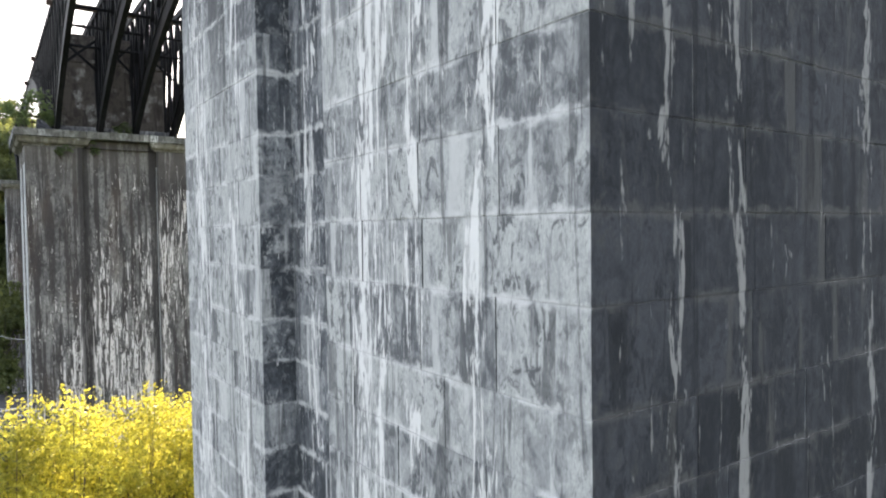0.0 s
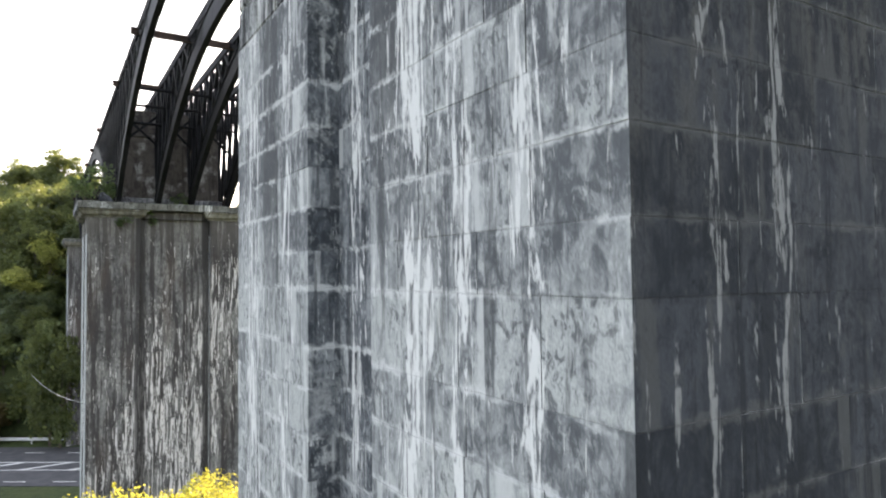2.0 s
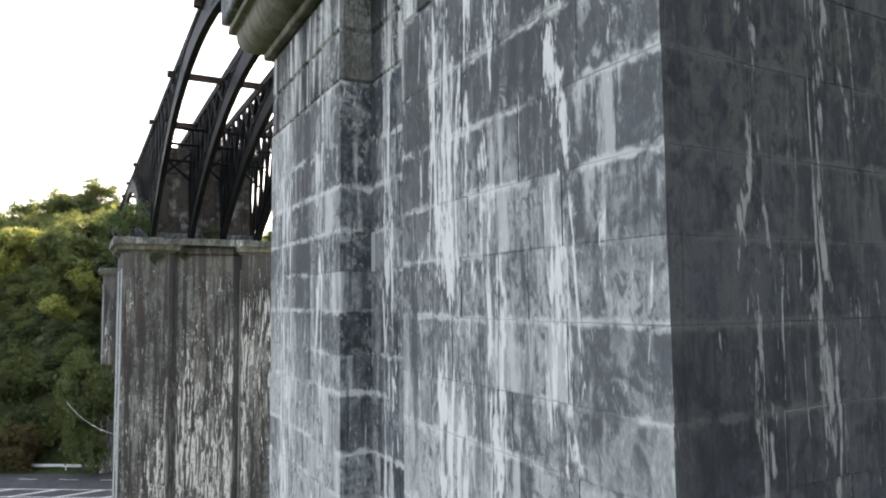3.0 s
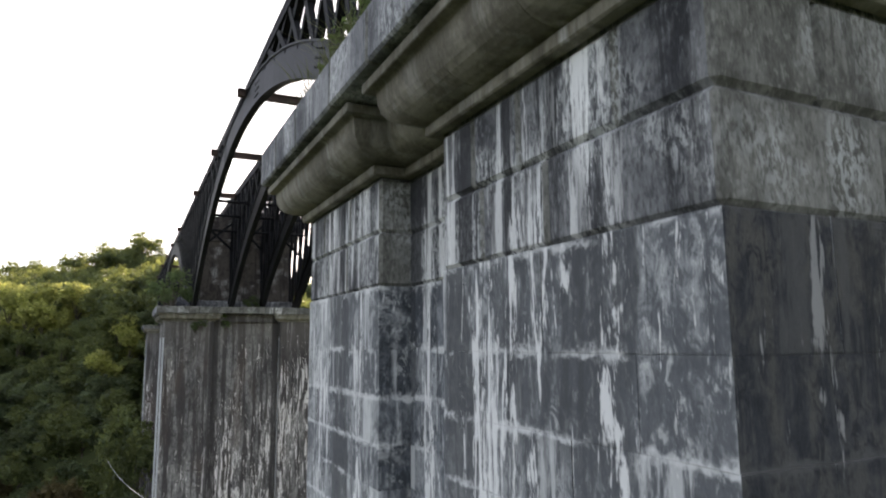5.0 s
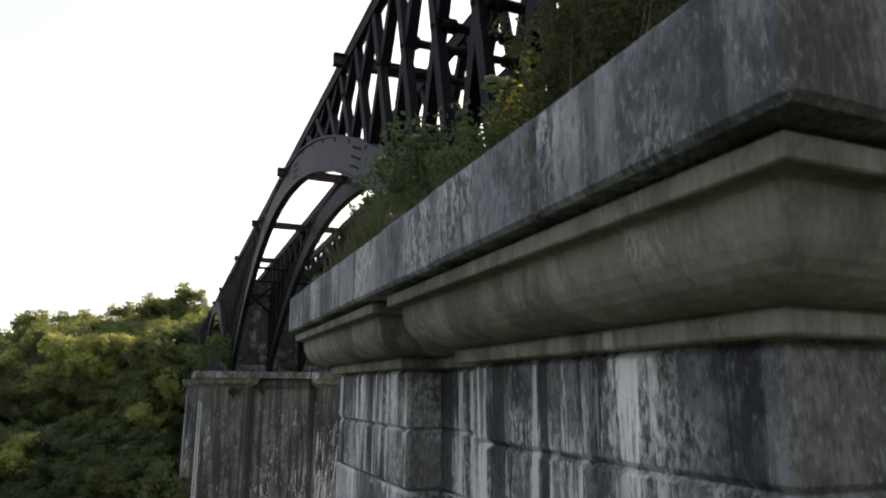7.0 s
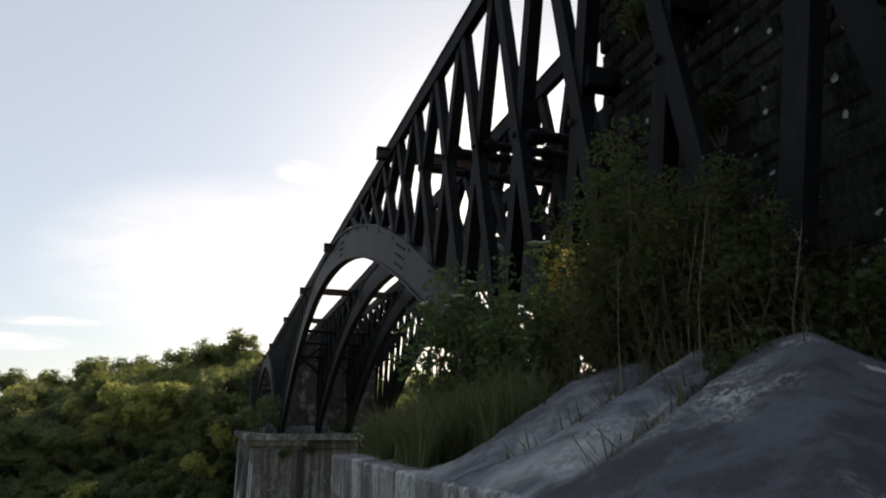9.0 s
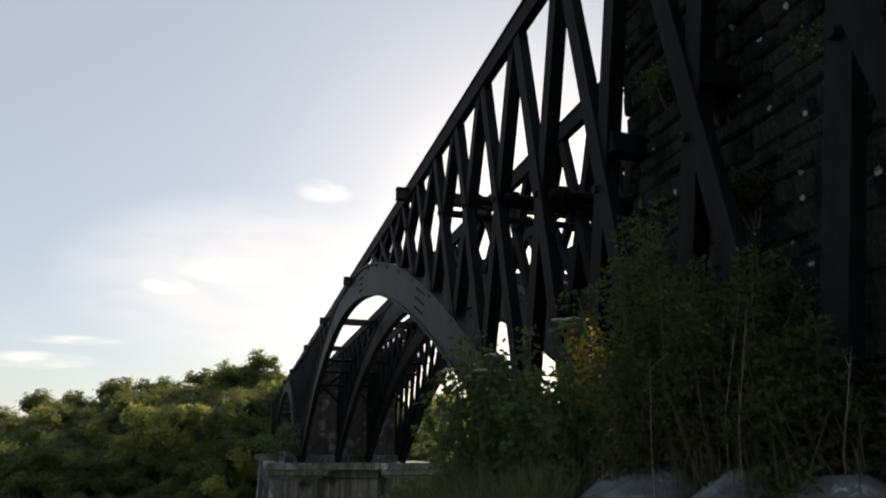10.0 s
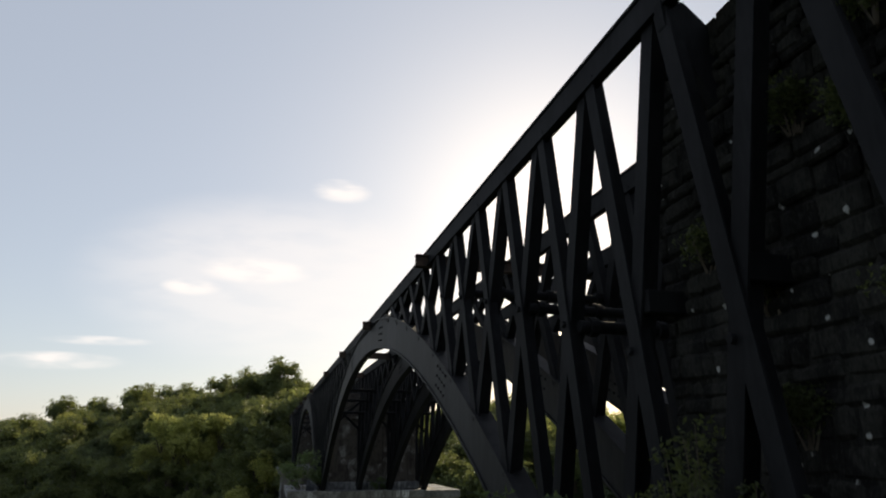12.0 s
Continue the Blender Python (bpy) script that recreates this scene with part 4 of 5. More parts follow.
placed += [(2.2, 143.0, 1, 1.02), (-3.9, 141.0, 0, 1.1), (-1.0, 146.0, 4, 1.1), (-9.6, 126.0, 1, 0.74), (-6.9, 128.0, 1, 0.72), (5.6, 146.0, 2, 1.1), (0.4, 106.0, 4, 1.0), (3.4, 116.6, 2, 1.1), (5.2, 113.0, 4, 1.1)]
placed += [(64.0, 139.0, 1, 0.95), (68.5, 145.0, 0, 1.1), (73.0, 141.0, 4, 1.0), (59.5, 137.0, 2, 1.1), (77.0, 148.0, 0, 1.1), (-7.0, 88.5, 5, 0.72), (-4.6, 87.0, 5, 0.6)]
for row, (n, first) in enumerate(((73.2, -84), (75.2, -82.8), (77.2, -84), (79.4, -82.8), (81.6, -84))):
    for k in range(19):
        p = RT * (first + 2.5 * k + rng.uniform(-0.6, 0.6)) + RN * (n + rng.uniform(-0.4, 0.4))
        if not 0.3 < p.x < 13.0:
            placed.append((p.x, p.y, rng.choice((6, 7, 6, 7, 8) if row < 2 else (6, 7)), rng.uniform(0.8, 1.25)))
own = len(placed)
for x, y in spots:
    if any((x - q[0]) ** 2 + (y - q[1]) ** 2 < 2.2 ** 2 for q in placed[:own]):
        continue
    if any(q[2] > 0.6 and abs(x - q[0]) < 1.8 and -4.0 < y - q[1] < 1.0 for q in lit):
        continue
    n = x * RN.x + y * RN.y
    low = 0.6 if any(k > 0.5 and 0 < b - y < 12 and abs(x * b / y - a) < 3.2 for a, b, k in lit) else 1.0  # young trees below the sun-tinted ones
    placed.append((x, y, rng.choice((0, 0, 1, 2, 2, 1, 4, 4) if x < 30 else (0, 3, 1, 2, 3, 0, 4, 4)), low * rng.uniform(0.85, 1.2) * (0.74 if n < 82 else 0.84 if n < 112 else 0.86)))
for x, y, k, sc in placed:
    m = Matrix.Translation((x, y, land(x, y))) @ Matrix.Rotation(rng.uniform(0, 6.28), 4, "Z")
    if k not in used:
        used.add(k)
        ob = kinds[k]
        ob.matrix_basis = m
    else:
        ob = copy_thing(kinds[k], m)
    ob.scale = (sc, sc, sc * rng.uniform(0.9, 1.1))
for x, y, tall in ((0.7, 81.9, 1.15), (1.6, 80.7, 1.02)):  # slim trees against the third pier's foot
    ob = copy_thing(kinds[1], Matrix.Translation((x, y, land(x, y))) @ Matrix.Rotation(x * 3, 4, "Z"))
    ob.scale = (0.62, 0.62, tall)

# ---- bright bushes in front of the second pier ----
def build_bush(seed, h, w, leaf, size, per, label, centres=26, name="bush", blob=(0.1, 0.19)):
    rng = random.Random(seed)
    bush = tagged(empty(name), label, "bush")
    bm = bmesh.new()
    blobs = []
    for k in range(centres):
        a = rng.uniform(0, 6.28)
        r = w * 0.5 * math.sqrt(rng.random())
        z = h * rng.uniform(0.25, 0.95) * (1 - 0.45 * (2 * r / w) ** 2)
        tip = Vector((math.cos(a) * r, math.sin(a) * r, z))
        tube(bm, [(tip.x * 0.2, tip.y * 0.2, -0.2), (tip.x * 0.7, tip.y * 0.7, z * 0.5), tip], [0.03, 0.02, 0.006], 4)
        blobs.append((tip, rng.uniform(*blob) * w))
    part("branchwork", bm, M_BARK, bush)
    verts, faces = leaf_quads(rng, blobs, per, 1.25, size, 0.05)
    raw("foliage", verts, faces, leaf, bush)
    return bush


def build_broom(seed, h, w):
    """A tall bush of upright leafy sprays."""
    rng = random.Random(seed)
    bush = tagged(empty("broom_bush"), "bright yellow-green bush of leafy sprays below the pier", "bush", "bright bushes")
    bm, verts, faces = bmesh.new(), [], []
    for k in range(330):
        a, r = rng.uniform(0, 6.28), w * 0.5 * math.sqrt(rng.random())
        z = h * rng.uniform(0.3, 0.97) * (1 - 0.4 * (2 * r / w) ** 2)
        tip = Vector((math.cos(a) * r, math.sin(a) * r, z))
        if k % 4 == 0:
            tube(bm, [(tip.x * 0.15, tip.y * 0.15, -0.6), (tip.x * 0.6, tip.y * 0.6, z * 0.5), tip], [0.035, 0.02, 0.006], 4)
        for _ in range(5):
            lean = Vector((rng.gauss(0, 0.45) + math.cos(a) * 0.25, rng.gauss(0, 0.45) + math.sin(a) * 0.25, rng.uniform(-0.1, 0.8)))
            twig = lean.normalized() * rng.uniform(0.25, 0.6)
            base = tip + Vector((rng.gauss(0, 0.14), rng.gauss(0, 0.14), rng.gauss(-0.1, 0.12)))
            for i in range(15):
                p = base + twig * (i / 14) + Vector((rng.gauss(0, 0.05), rng.gauss(0, 0.05), rng.gauss(0, 0.04)))
                u = Vector((rng.gauss(0, 1), rng.gauss(0, 1), rng.gauss(0.3, 0.7))).normalized()
                v = u.cross(Vector((rng.gauss(0, 1), rng.gauss(0, 1), rng.gauss(0, 1)))).normalized()
                e = rng.uniform(0.025, 0.062)
                j = len(verts)
                verts += [p - u * e, p + v * e * 0.62, p + u * e, p - v * e * 0.62]
                faces += [(j, j + 1, j + 2, j + 3)]
    part("branchwork", bm, M_BARK, bush)
    raw("foliage", verts, faces, M_LEAF_BROOM, bush)
    return bush


broom = build_broom(21, 6.2, 3.6)
broom.location = (1.7, 17.7, 1.95)
for x, y, top, s in ((3.4, 18.6, 8.1, 1.0), (0.45, 17.4, 8.4, 0.95), (5.3, 19.4, 7.7, 1.0), (-1.2, 18.6, 7.2, 0.85), (2.5, 21.5, 7.1, 0.95), (4.9, 23.2, 6.7, 0.95), (7.2, 25.5, 6.4, 1.0), (6.0, 29.0, 5.4, 0.9), (2.4, 26.5, 5.6, 0.9), (9.3, 29.5, 5.2, 0.9)):
    ob = copy_thing(broom, Matrix.Translation((x, y, top - 6.5 * s)) @ Matrix.Rotation(x * 2.1, 4, "Z"))
    ob.scale = (s, s, s)

# ---- things on the near pier head ----
def build_boulder(seed, size, at, turn):
    rng = random.Random(seed)
    planes = [(Vector((rng.gauss(0, 1), rng.gauss(0, 1), rng.gauss(0.3, 0.7))).normalized(), rng.uniform(0.5, 0.8)) for _ in range(11)]
    bm = bmesh.new()
    bmesh.ops.create_icosphere(bm, subdivisions=5, radius=1.0)
    for v in bm.verts:
        d = v.co.copy()
        for n, c in planes:
            over = d.dot(n) - c
            if over > 0:
                d -= n * over * 0.96
        k = 1 + 0.12 * noise.noise(d * 1.7 + Vector((seed, 0, 0))) + 0.035 * noise.noise(d * 6 + Vector((0, seed, 0)))
        v.co = Vector((d.x * size[0], d.y * size[1], d.z * size[2])) * k
    ob = mesh_object("boulder", bm, M_BOULDER, True)
    ob.matrix_basis = Matrix.Translation(at) @ Matrix.Rotation(turn, 4, "Z")
    return tagged(ob, "pale weathered rock with lichen on the pier head", "rock", "rocks on the pier")




def build_coping(seed, start, end, x1, rise, corner, material):
    """A worn coping stone that slopes up from the edge of the slabs, hipped at the corner; its ends run askew."""
    ex, ey = X0 - 0.49, Y0 - 0.51
    nx, ny = 52, 46
    verts, faces = [], []
    for j in range(ny + 1):
        for i in range(nx + 1):
            x = ex + (x1 - ex) * i / nx
            y0, y1 = (p + k * (min(x, 3.2) - 2.4) for p, k in (start, end))
            y = y0 + (y1 - y0) * j / ny
            d = x - ex
            if corner:
                d = min(d, y - ey)
            back = max(0.0, d - 1.56)
            z = TOP + rise * min(d, 1.56) - back * 0.9
            if corner:
                z -= 0.3 * smooth(2.95, 3.7, x)
            z -= (0.1 * (1 - smooth(0.0, 0.3, y1 - y)) + 0.1 * (1 - smooth(0.0, 0.08, y1 - y))) * smooth(0.05, 0.5, d)
            if not corner:
                z -= 0.08 * (1 - smooth(0.0, 0.25, y - y0)) * smooth(0.05, 0.5, d)
            z += (0.035 * noise.noise((x * 1.6 + seed, y * 1.6, 0)) + 0.018 * noise.noise((x * 6, y * 6, seed)) + 0.006 * noise.noise((x * 22, y * 22, seed))) * smooth(0, 0.25, d)
            verts.append((x, y, max(z, TOP - 0.01)))
    w = nx + 1
    for j in range(ny):
        for i in range(nx):
            faces.append((j * w + i, j * w + i + 1, (j + 1) * w + i + 1, (j + 1) * w + i))
    rim = [i for i in range(w)] + [j * w + nx for j in range(1, ny + 1)] + [ny * w + i for i in range(nx - 1, -1, -1)] + [j * w for j in range(ny - 1, 0, -1)]
    base = len(verts)
    for k in rim:
        verts.append((verts[k][0], verts[k][1], TOP - 0.05))
    for a in range(len(rim)):
        b = (a + 1) % len(rim)
        faces.append((rim[b], rim[a], base + a, base + b))
    verts = [(x - X0, y - Y0, z - BASE) for x, y, z in verts]
    ob = raw("coping_stone", verts, faces, material, near_pier, True)
    tagged(ob, "worn sloping coping stone with white lichen")


build_coping(1.0, (Y0 - 0.51, 0.0), (3.16, 0.35), 5.2, 0.48, True, M_BOULDER)
build_coping(4.0, (3.2, 0.35), (3.88, 0.12), 3.5, 0.49, False, M_COPING)
build_coping(9.0, (3.93, 0.12), (4.95, 0.6), 3.4, 0.48, False, M_COPING)


def build_mound():
    """Earth on the pier head, heaped against the tower."""
    xs = [1.75 + 0.15 * k for k in range(17)]
    ys = [1.75 + 0.2 * k for k in range(32)]
    verts, faces = [], []
    for y in ys:
        for x in xs:
            e = min(x - 1.75, y - 5.1, 8.0 - y) if x < 3.3 else min(x - 1.75, y - 2.6, 8.0 - y)
            z = TOP - 0.03 + 0.42 * smooth(0.0, 1.6, e) + 0.09 * noise.noise((x * 2.1, y * 2.1, 0)) * smooth(0, 0.4, e)
            verts.append((x, y, z))
    w = len(xs)
    for j in range(len(ys) - 1):
        for i in range(w - 1):
            faces.append((j * w + i, j * w + i + 1, (j + 1) * w + i + 1, (j + 1) * w + i))
    tagged(raw("earth_mound", verts, faces, M_SOIL, None, True), "dry earth heaped on the pier head", "earth", kind="stuff")


build_mound()


def blades(rng, spots, height, material, name, label, thin=1.0):
    """Grass blades: bent, tapered strips."""
    verts, faces = [], []
    for x, y, z, h in spots:
        a = rng.uniform(0, 6.28)
        d = Vector((math.cos(a), math.sin(a), 0))
        s = Vector((-d.y, d.x, 0)) * rng.uniform(0.004, 0.009) * thin
        bend = rng.uniform(0.05, 0.45) * h
        hh = h * height
        i = len(verts)
        for k, (u, w) in enumerate(((0, 1.0), (0.45, 0.8), (0.8, 0.5), (1.0, 0.08))):
            p = Vector((x, y, z)) + d * bend * u * u + Vector((0, 0, hh * u))
            verts += [p - s * w, p + s * w]
        faces += [(i + 2 * k, i + 2 * k + 1, i + 2 * k + 3, i + 2 * k + 2) for k in range(3)]
    return tagged(raw(name, verts, faces, material), label, "grass", kind="stuff")


def head_z(x, y):
    if y < 5.1 and x < 2.95:
        return TOP + 0.48 * min(x - 1.45, y - 1.3, 1.5) - 0.12
    return TOP - 0.03 + 0.42 * smooth(0.0, 1.6, min(x - 1.75, y - 1.75, 8.0 - y))


rng = random.Random(8)
spots = []
for _ in range(9000):
    x, y = rng.uniform(1.75, 3.7), rng.uniform(1.9, 8.1)
    seam = min(abs(y - 3.18 - 0.35 * (x - 2.4)), abs(y - 3.9 - 0.12 * (x - 2.4)))
    if x < 2.95 and y < 5.35:
        if seam < 0.09 and noise.noise((x * 2.2, y, 3.0)) > -0.1:
            spots.append((x, y, head_z(x, y) - 0.1, rng.uniform(0.25, 0.75)))
        continue
    thick = 0.5 + 0.5 * noise.noise((x * 1.3, y * 1.3, 5.0))
    if rng.random() < thick * (1.0 if y > 5.5 else 0.5):
        spots.append((x, y, head_z(x, y) - 0.03, rng.uniform(0.4, 1.0)))
for _ in range(3600):
    y = rng.uniform(5.4, 8.2)
    x = rng.uniform(1.8, 2.7)
    if noise.noise((x * 1.6, y * 1.6, 9.0)) > -0.15:
        spots.append((x, y, head_z(x, y) - 0.03, rng.uniform(0.5, 1.35)))
for _ in range(2600):
    y = rng.uniform(4.7, 6.6)
    x = rng.uniform(1.62, 2.5)
    if noise.noise((x * 1.9, y * 1.4, 4.0)) > -0.2:
        spots.append((x, y, TOP - 0.02 + 0.3 * smooth(1.6, 2.6, x), rng.uniform(0.5, 1.35)))
blades(rng, spots, 0.42, M_GRASS, "grass", "tall green and dry grass on the pier head")


def build_weed(seed, at, h, w, leaf, size, per, label, stems=34, umbels=0):
    """A tall weed or shrub: thin stems with leaves along them, and flat flower heads on some."""
    rng = random.Random(seed)
    weed = tagged(empty("shrub", at), label, "shrub", "shrubs on the pier")
    bm, blobs, heads = bmesh.new(), [], []
    for k in range(stems):
        a, r = rng.uniform(0, 6.28), w * 0.5 * math.sqrt(rng.random())
        top = h * rng.uniform(0.55, 1.0) * (1 - 0.35 * (2 * r / w) ** 2)
        tip = Vector((math.cos(a) * r, math.sin(a) * r, top))
        base = Vector((tip.x * 0.35, tip.y * 0.35, -0.15))
        mid = base.lerp(tip, 0.5) + Vector((rng.gauss(0, 0.05), rng.gauss(0, 0.05), 0.1))
        tube(bm, [base, mid, tip], [0.011, 0.008, 0.003], 4)
        for u in (0.35, 0.5, 0.62, 0.74, 0.86, 0.97):
            p = (base.lerp(mid, u * 2) if u < 0.5 else mid.lerp(tip, u * 2 - 1)) + Vector((rng.gauss(0, 0.04), rng.gauss(0, 0.04), 0))
            blobs.append((p, rng.uniform(0.08, 0.17)))
        if len(heads) < umbels and top > 0.6 * h:
            heads.append(tip + Vector((0, 0, 0.05)))
    part("branchwork", bm, M_BARK, weed)
    verts, faces = leaf_quads(rng, blobs, per, 1.15, size)
    raw("foliage", verts, faces, leaf, weed)
    for p in heads:
        fb = bmesh.new()  # a flat, lumpy head of tiny flowers
        bmesh.ops.create_icosphere(fb, subdivisions=3, radius=0.075)
        for v in fb.verts:
            v.co *= 1.0 + 0.22 * noise.noise(v.co * 45.0 + p)
            v.co.z = v.co.z * 0.16 + 0.006 * noise.noise(v.co * 90.0 + p)
        fb.transform(Matrix.Translation(p))
        part("flower_head", fb, M_PETAL, weed, "flat cream flower head")
    return weed


spots = []
for _ in range(480):
    y = rng.uniform(2.6, 5.4)
    x = rng.uniform(2.8, 3.25)
    spots.append((x, y, 17.75, rng.uniform(0.6, 2.4) * (0.5 + 0.5 * smooth(2.5, 3.8, y))))
for _ in range(420):
    x, y = rng.uniform(3.5, 6.0), rng.uniform(2.0, 2.75)
    spots.append((x, y, 17.4, rng.uniform(0.9, 2.6)))
blades(rng, spots, 0.42, M_STRAW, "dry_grass", "tall straw-coloured dry grass against the masonry tower", 0.5)

LEAFY = "dark leafy shrub with pale flower heads, on the pier head"
DRY = "tangled green and dry weeds against the masonry tower"
build_weed(31, (2.62, 7.3, 17.35), 2.15, 1.3, M_LEAF_SHRUB, 0.05, 90, LEAFY, 30, 5)
build_weed(32, (2.75, 6.6, 17.45), 2.05, 1.2, M_LEAF_SHRUB, 0.05, 95, LEAFY, 30, 6)
build_weed(39, (2.95, 5.75, 17.5), 1.95, 1.0, M_LEAF_SHRUB, 0.046, 150, LEAFY, 24, 3)
build_weed(33, (3.15, 4.5, 17.55), 2.5, 1.25, M_LEAF_WEED, 0.026, 420, DRY, 44)
build_weed(34, (3.3, 3.9, 17.6), 2.0, 1.2, M_LEAF_WEED, 0.026, 420, DRY, 38)
build_weed(35, (3.4, 3.3, 17.6), 1.35, 1.1, M_LEAF_WEED, 0.026, 420, DRY, 32)
build_weed(36, (3.6, 2.75, 17.5), 0.95, 1.0, M_LEAF_WEED, 0.026, 420, DRY, 26)
for k, (x, y, h, w) in enumerate(((4.3, 2.45, 1.15, 0.9), (5.0, 2.4, 1.3, 1.0), (5.9, 2.4, 1.2, 1.0))):
    build_weed(90 + k, (x, y, 17.4), h, w, M_LEAF_WEED, 0.026, 340, DRY, 24)
YELLOW = "small plant on the pier head, sunlight put into its yellow leaf colour"
build_weed(38, (3.12, 5.62, 18.2), 1.02, 0.14, M_LEAF_GOLD, 0.026, 230, YELLOW, 4)
build_weed(40, (2.95, 6.59, 18.2), 1.08, 0.12, M_LEAF_GOLD, 0.026, 200, YELLOW, 3)
build_weed(43, (2.85, 3.12, 17.7), 0.42, 0.16, M_LEAF_WEED, 0.022, 160, "small leafy weed in the joint of the coping", 5)
for k, (x, y, z, w) in enumerate(((3.7, 41.33, 15.9, 0.4), (5.35, 41.58, 16.1, 0.6))):
    build_weed(45 + k, (x, y, z), 0.42, w, M_LEAF_SHRUB, 0.05, 60, "tuft of green weeds rooted under the cornice of the pier", 9)
build_weed(37, (2.3, 8.1, 17.2), 0.55, 0.9, M_GRASS, 0.04, 150, "dry tuft of weeds at the edge of the pier head", 26)


def build_stalks(seed, spots):
    """Thin dry stalks that stand out of the weeds."""
    rng = random.Random(seed)
    for x, y, z, h in spots:
        bm = bmesh.new()
        a = rng.uniform(0, 6.28)
        top = Vector((x + math.cos(a) * h * 0.14, y + math.sin(a) * h * 0.14, z + h))
        mid = Vector((x + math.cos(a) * h * 0.03, y + math.sin(a) * h * 0.03, z + h * 0.5))
        tube(bm, [(x, y, z), mid, top], [0.0032, 0.0026, 0.0012], 5)
        for _ in range(3):
            u = rng.uniform(0.55, 0.95)
            p = mid.lerp(top, u * 2 - 1)
            q = p + Vector((rng.gauss(0, 0.06), rng.gauss(0, 0.06), 0.1))
            tube(bm, [p, q], [0.0016, 0.001], 4)
        tagged(mesh_object("dry_stalk", bm, M_STALK), "thin pale dry stalk among the weeds on the pier head", "stalk", "dry stalks")


for k, (y, z) in enumerate(((3.25, 20.6), (3.4, 21.9), (4.3, 19.9), (4.5, 20.9), (5.2, 21.4), (3.15, 22.6), (4.0, 22.2))):
    build_weed(70 + k, (3.93, y, z), 0.3, 0.3, M_LEAF_WEED, 0.022, 260, "tuft of weeds rooted in the rubble of the tower", 8)

rng = random.Random(55)
build_stalks(56, [(rng.uniform(2.75, 3.2), rng.uniform(2.9, 5.0), 17.6, rng.uniform(0.8, 1.7)) for _ in range(9)] + [(2.62, 3.95, 17.6, 1.05)])

# ---- shrub and stone on the second pier's head ----
ivy = build_bush(41, 2.9, 3.0, M_LEAF_SHRUB, 0.075, 300, "green shrub on the edge of the pier head", 22, "shrub")
ivy.location = (2.55, Y0 + PITCH + 1.3, TOP - 0.05)
second = copy_thing(ivy, Matrix.Translation((6.9, Y0 + PITCH + 0.35, TOP - 0.05)))
second.scale = (0.35, 0.3, 0.35)
build_boulder(12, (0.5, 0.35, 0.4), (2.9, Y0 + PITCH + 0.3, TOP + 0.2), 0.2)
for x, y, z, k in ((4.9, 41.35, 16.75, 0.28), (3.9, 41.0, 16.25, 0.2)):
    tuft = copy_thing(ivy, Matrix.Translation((x, y, z - 0.2)))
    tuft.scale = (k * 1.3, k * 0.5, k)

# ---- slack cable from the second pier to the trees ----
bm = bmesh.new()
a, b = Vector((2.02, 46.5, 5.5)), Vector((-0.98, 75.0, 4.0))
tube(bm, [a.lerp(b, k / 14) - Vector((0, 0, 0.45 * 4 * (k / 14) * (1 - k / 14))) for k in range(15)], [0.014] * 15, 5)
tagged(mesh_object("cable", bm, M_CABLE), "thin pale slack cable tied to the pier", "cable")

# ---- small evening clouds far off ----
def cloud_material(name, most, wispy):
    n = Nodes(name, 1.0)
    tc = n.tree.nodes.new("ShaderNodeTexCoord")
    sep = n.tree.nodes.new("ShaderNodeSeparateXYZ")
    n.link(tc.outputs["Generated"], sep.inputs[0])
    edge = None
    for o in (sep.outputs[0], sep.outputs[2]):
        d = n.math("MULTIPLY", n.math("ABSOLUTE", n.math("SUBTRACT", o, 0.5), 0), 2.0)
        d = n.math("MULTIPLY", d, d)
        edge = d if edge is None else n.math("ADD", edge, d)
    wisp = n.noise((0.004, 0.004, 0.014), 3, 0.5)
    body = n.math("MULTIPLY", n.math("SUBTRACT", 1.0, edge), n.ramp(wisp, 0.3, 0.62, 1.0 - wispy, 1.0 + 0.4 * wispy))
    glow = n.tree.nodes.new("ShaderNodeEmission")  # distant sky backdrop that glows by itself, in place of sunlight through it
    glow.inputs["Color"].default_value = (1.0, 0.93, 0.9, 1)
    glow.inputs["Strength"].default_value = 1.38
    clear = n.tree.nodes.new("ShaderNodeBsdfTransparent")
    both = n.tree.nodes.new("ShaderNodeMixShader")
    n.link(n.ramp(body, 0.0, 1.1, 0.0, most), both.inputs[0])
    n.link(clear.outputs[0], both.inputs[1])
    n.link(glow.outputs[0], both.inputs[2])
    n.link(both.outputs[0], n.tree.nodes["Material Output"].inputs["Surface"])
    return n.mat


M_CLOUD = cloud_material("thin_cloud", 0.75, 0.75)
M_CLOUD_VEIL = cloud_material("cloud_veil", 0.5, 0.2)


def build_cloud(d, wide, high, far=2400, material=M_CLOUD):
    at = Vector((0.2, 0.2, 19.0)) + Vector(d) * far
    bm = bmesh.new()
    bmesh.ops.create_icosphere(bm, subdivisions=3, radius=1.0)
    for v in bm.verts:
        v.co = Vector((v.co.x * wide, v.co.y * 20, v.co.z * high))
    bmesh.ops.delete(bm, geom=[v for v in bm.verts if v.co.y > 0.5], context="VERTS")
    ob = mesh_object("backdrop_cloud", bm, material, True)
    ob.location = at
    ob.visible_shadow = False
    tagged(ob, "small thin white evening cloud", "cloud", kind="structure")


for d, wide, high in (((-0.1169, 0.9699, 0.2137), 110, 36), ((-0.272, 0.9567, 0.1033), 230, 32), ((-0.2247, 0.9654, 0.132), 190, 18), ((0.0813, 0.9292, 0.3606), 120, 52)):
    build_cloud(d, wide, high)
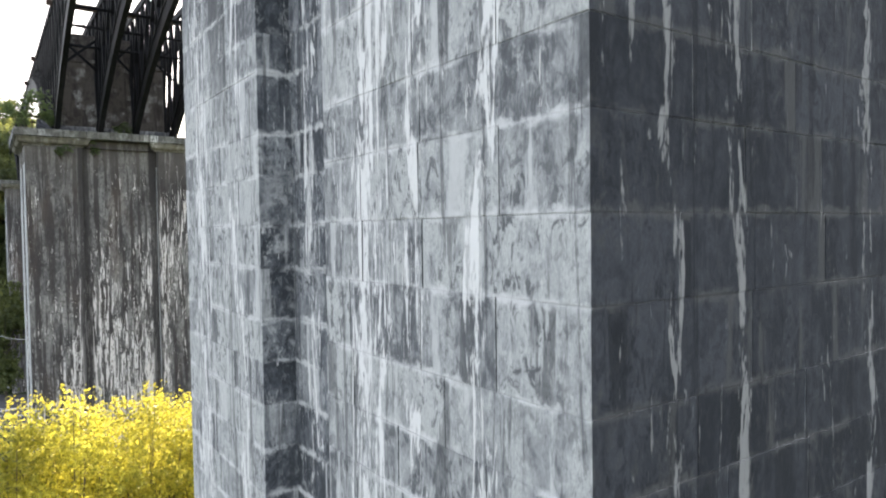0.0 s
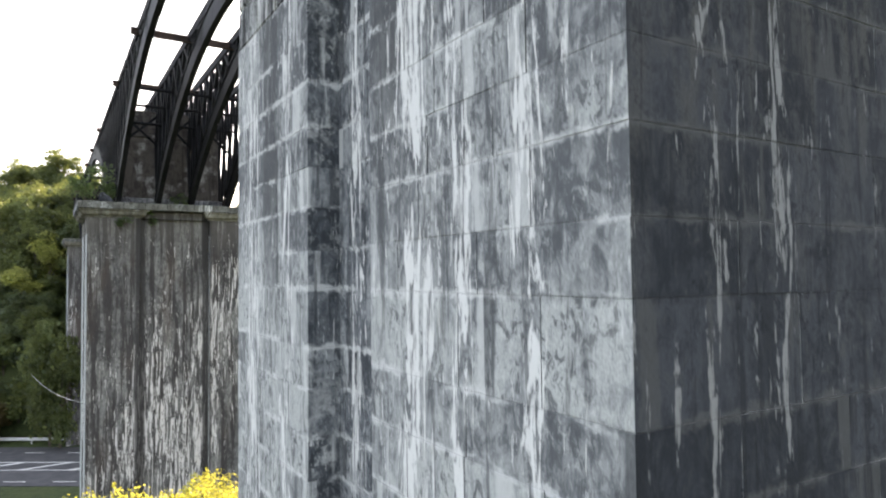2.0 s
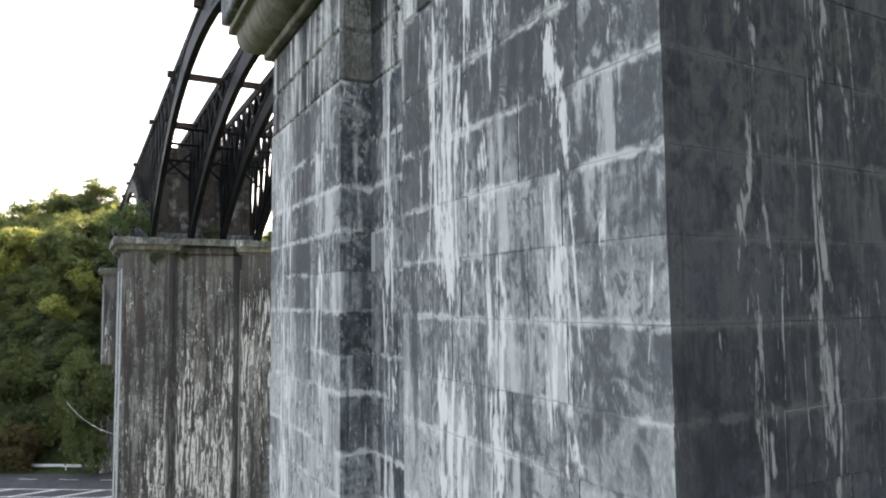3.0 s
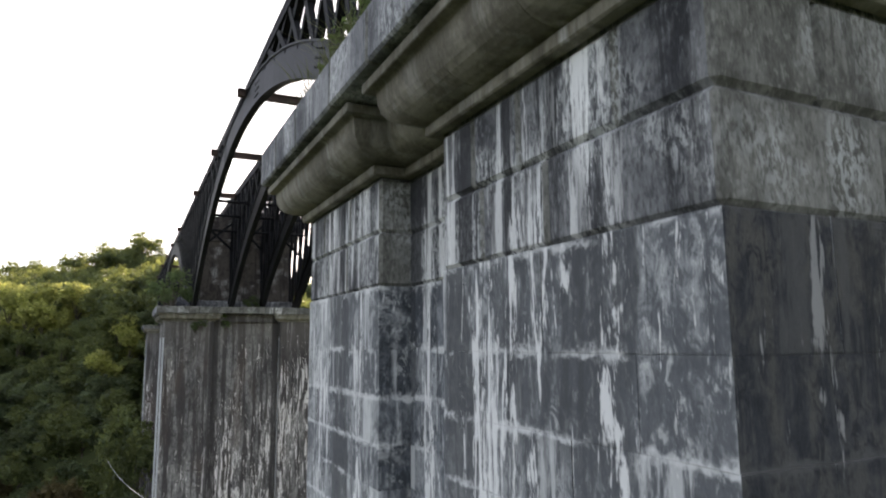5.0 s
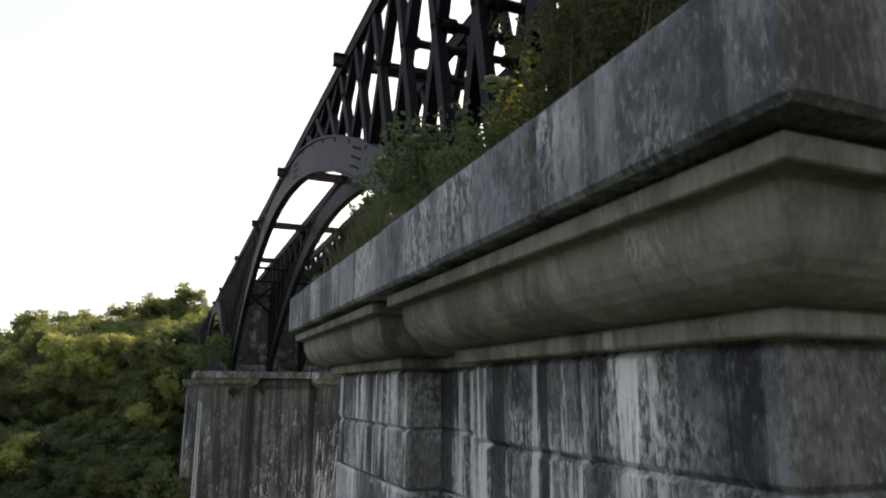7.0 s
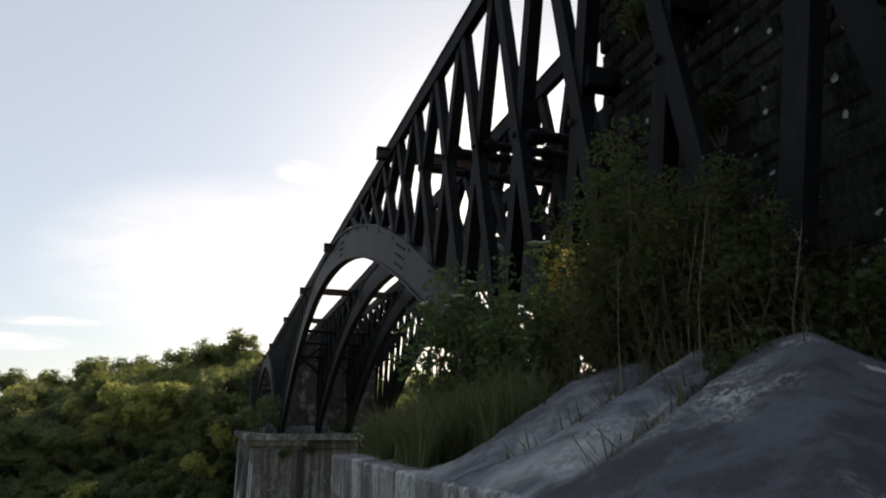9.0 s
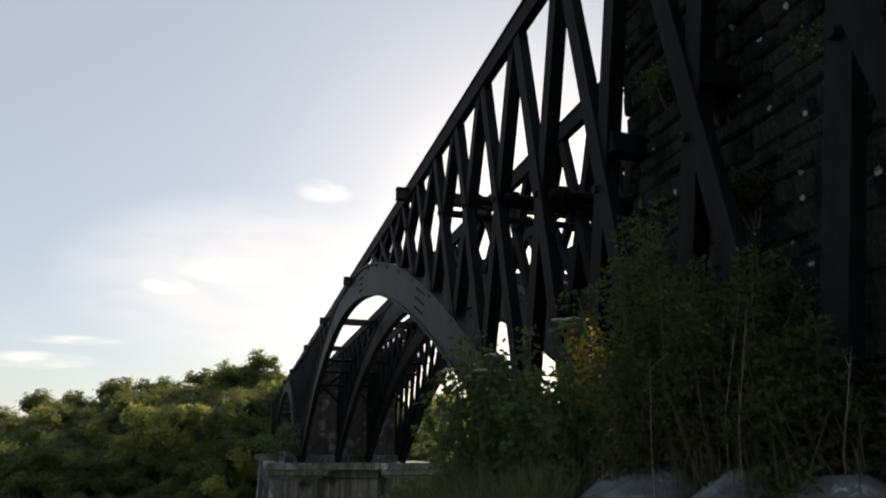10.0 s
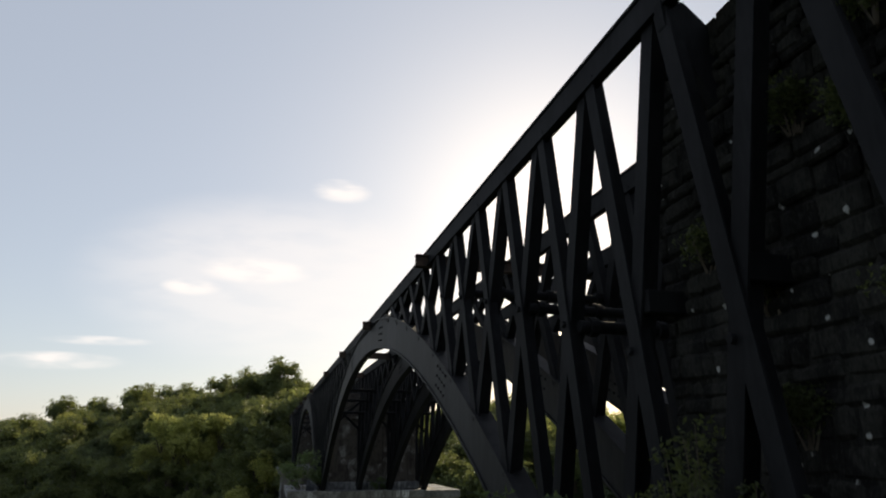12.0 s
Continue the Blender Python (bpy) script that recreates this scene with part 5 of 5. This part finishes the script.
build_cloud((-0.03, 0.9698, 0.2416), 230, 60, 2600)
build_cloud((0.02, 0.972, 0.23), 900, 420, 2800, M_CLOUD_VEIL)

# ---- far woods on the skyline ----
rng = random.Random(17)
centres = []
for _ in range(700):
    n, t = rng.uniform(246, 300), rng.uniform(-420, -60)
    p = RT * t + RN * n
    if noise.noise((p.x * 0.03, p.y * 0.03, 2.0)) > -0.12:
        z = land(p.x, p.y)
        h = rng.uniform(3.0, 6.5)
        centres.append(((p.x, p.y, z + h * 0.55), h * 0.6))
verts, faces = leaf_quads(rng, centres, 40, 1.0, 0.45)
tagged(raw("far_woods", verts, faces, M_LEAF_B), "distant woods and hedges along the skyline", "woods", kind="stuff")

# ---- ashlar of the near pier: each stone a piece of its own ----
JOINTS = [8.55, 8.9, 9.25, 9.6, 9.96, 10.32, 10.65, 10.99, 11.40, 11.745, 12.12, 12.46, 12.94, 13.24, 13.59, 13.92, 14.25, 14.62, 15.0, 15.51, 15.955, 16.404]


def ashlar(lo, hi, band, rng, sunk=False, cheek=False):
    b = 0.027 if band else rng.uniform(0.0015, 0.004)
    g = 0.001 if band else rng.uniform(0.0, 0.0015)
    lo2 = (lo[0], lo[1], lo[2] + g)
    hi2 = (hi[0], hi[1], hi[2] - g)
    bm = chamfered(bmesh.new(), lo2, hi2, b, 0.0 if band else 0.0012, rng)
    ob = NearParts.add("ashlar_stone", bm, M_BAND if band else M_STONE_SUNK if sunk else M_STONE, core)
    # below the bands, faces towards -Y carry their shade as darker stone
    ob.data.materials.append(M_BAND_DARK if band else M_STONE_SUNK if cheek else M_STONE_SHADED)
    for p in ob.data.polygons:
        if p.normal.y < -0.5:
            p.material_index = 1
    return ob


def cuts(rng, a, b, lo=0.5, hi=1.05):
    out = [a]
    while b - out[-1] > hi:
        out.append(out[-1] + rng.uniform(lo, hi))
    if b - out[-1] < lo * 0.6 and len(out) > 1:
        out.pop()
    return out + [b]


def build_ashlar():
    rng = random.Random(77)
    for row, (z0, z1) in enumerate(zip(JOINTS, JOINTS[1:])):
        band = z0 > 15.3
        first = rng.uniform(0.45, 0.75) if row % 2 else rng.uniform(0.8, 1.15)
        side = rng.uniform(0.8, 1.1) if row % 2 else rng.uniform(0.45, 0.7)
        ys = [Y0] + cuts(rng, Y0 + first, PIL_Y0)
        if z0 > 15.9:
            ys = [Y0, 2.33, 3.11, 3.62, PIL_Y0]
        elif band:
            ys = [Y0, 2.87, 3.52, PIL_Y0]
        for k, (a, b) in enumerate(zip(ys, ys[1:])):
            p = 0.0 if band else rng.uniform(-0.003, 0.0)
            deep = side if k == 0 else 0.4
            ashlar((X0 + p, a + (0.001 if k else 0), z0), (X0 + deep, b - 0.001, z1), band, rng)
        ys = cuts(rng, PIL_Y1, Y1)
        for a, b in zip(ys, ys[1:]):
            p = 0.0 if band else rng.uniform(-0.003, 0.0)
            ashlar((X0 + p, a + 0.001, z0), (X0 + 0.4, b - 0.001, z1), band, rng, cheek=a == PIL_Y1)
        # the sunk panel uses the stone with recess shade in its colour
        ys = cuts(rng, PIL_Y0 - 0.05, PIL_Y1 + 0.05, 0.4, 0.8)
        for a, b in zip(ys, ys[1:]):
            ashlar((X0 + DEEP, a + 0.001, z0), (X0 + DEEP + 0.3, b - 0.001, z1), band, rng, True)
        xs = cuts(rng, X0 + side, X0 + PIL_X)
        for a, b in zip(xs, xs[1:]):
            p = 0.0 if band else rng.uniform(-0.003, 0.0)
            ashlar((a + 0.001, Y0 + p, z0), (b - 0.001, Y0 + 0.4, z1), band, rng)


build_ashlar()
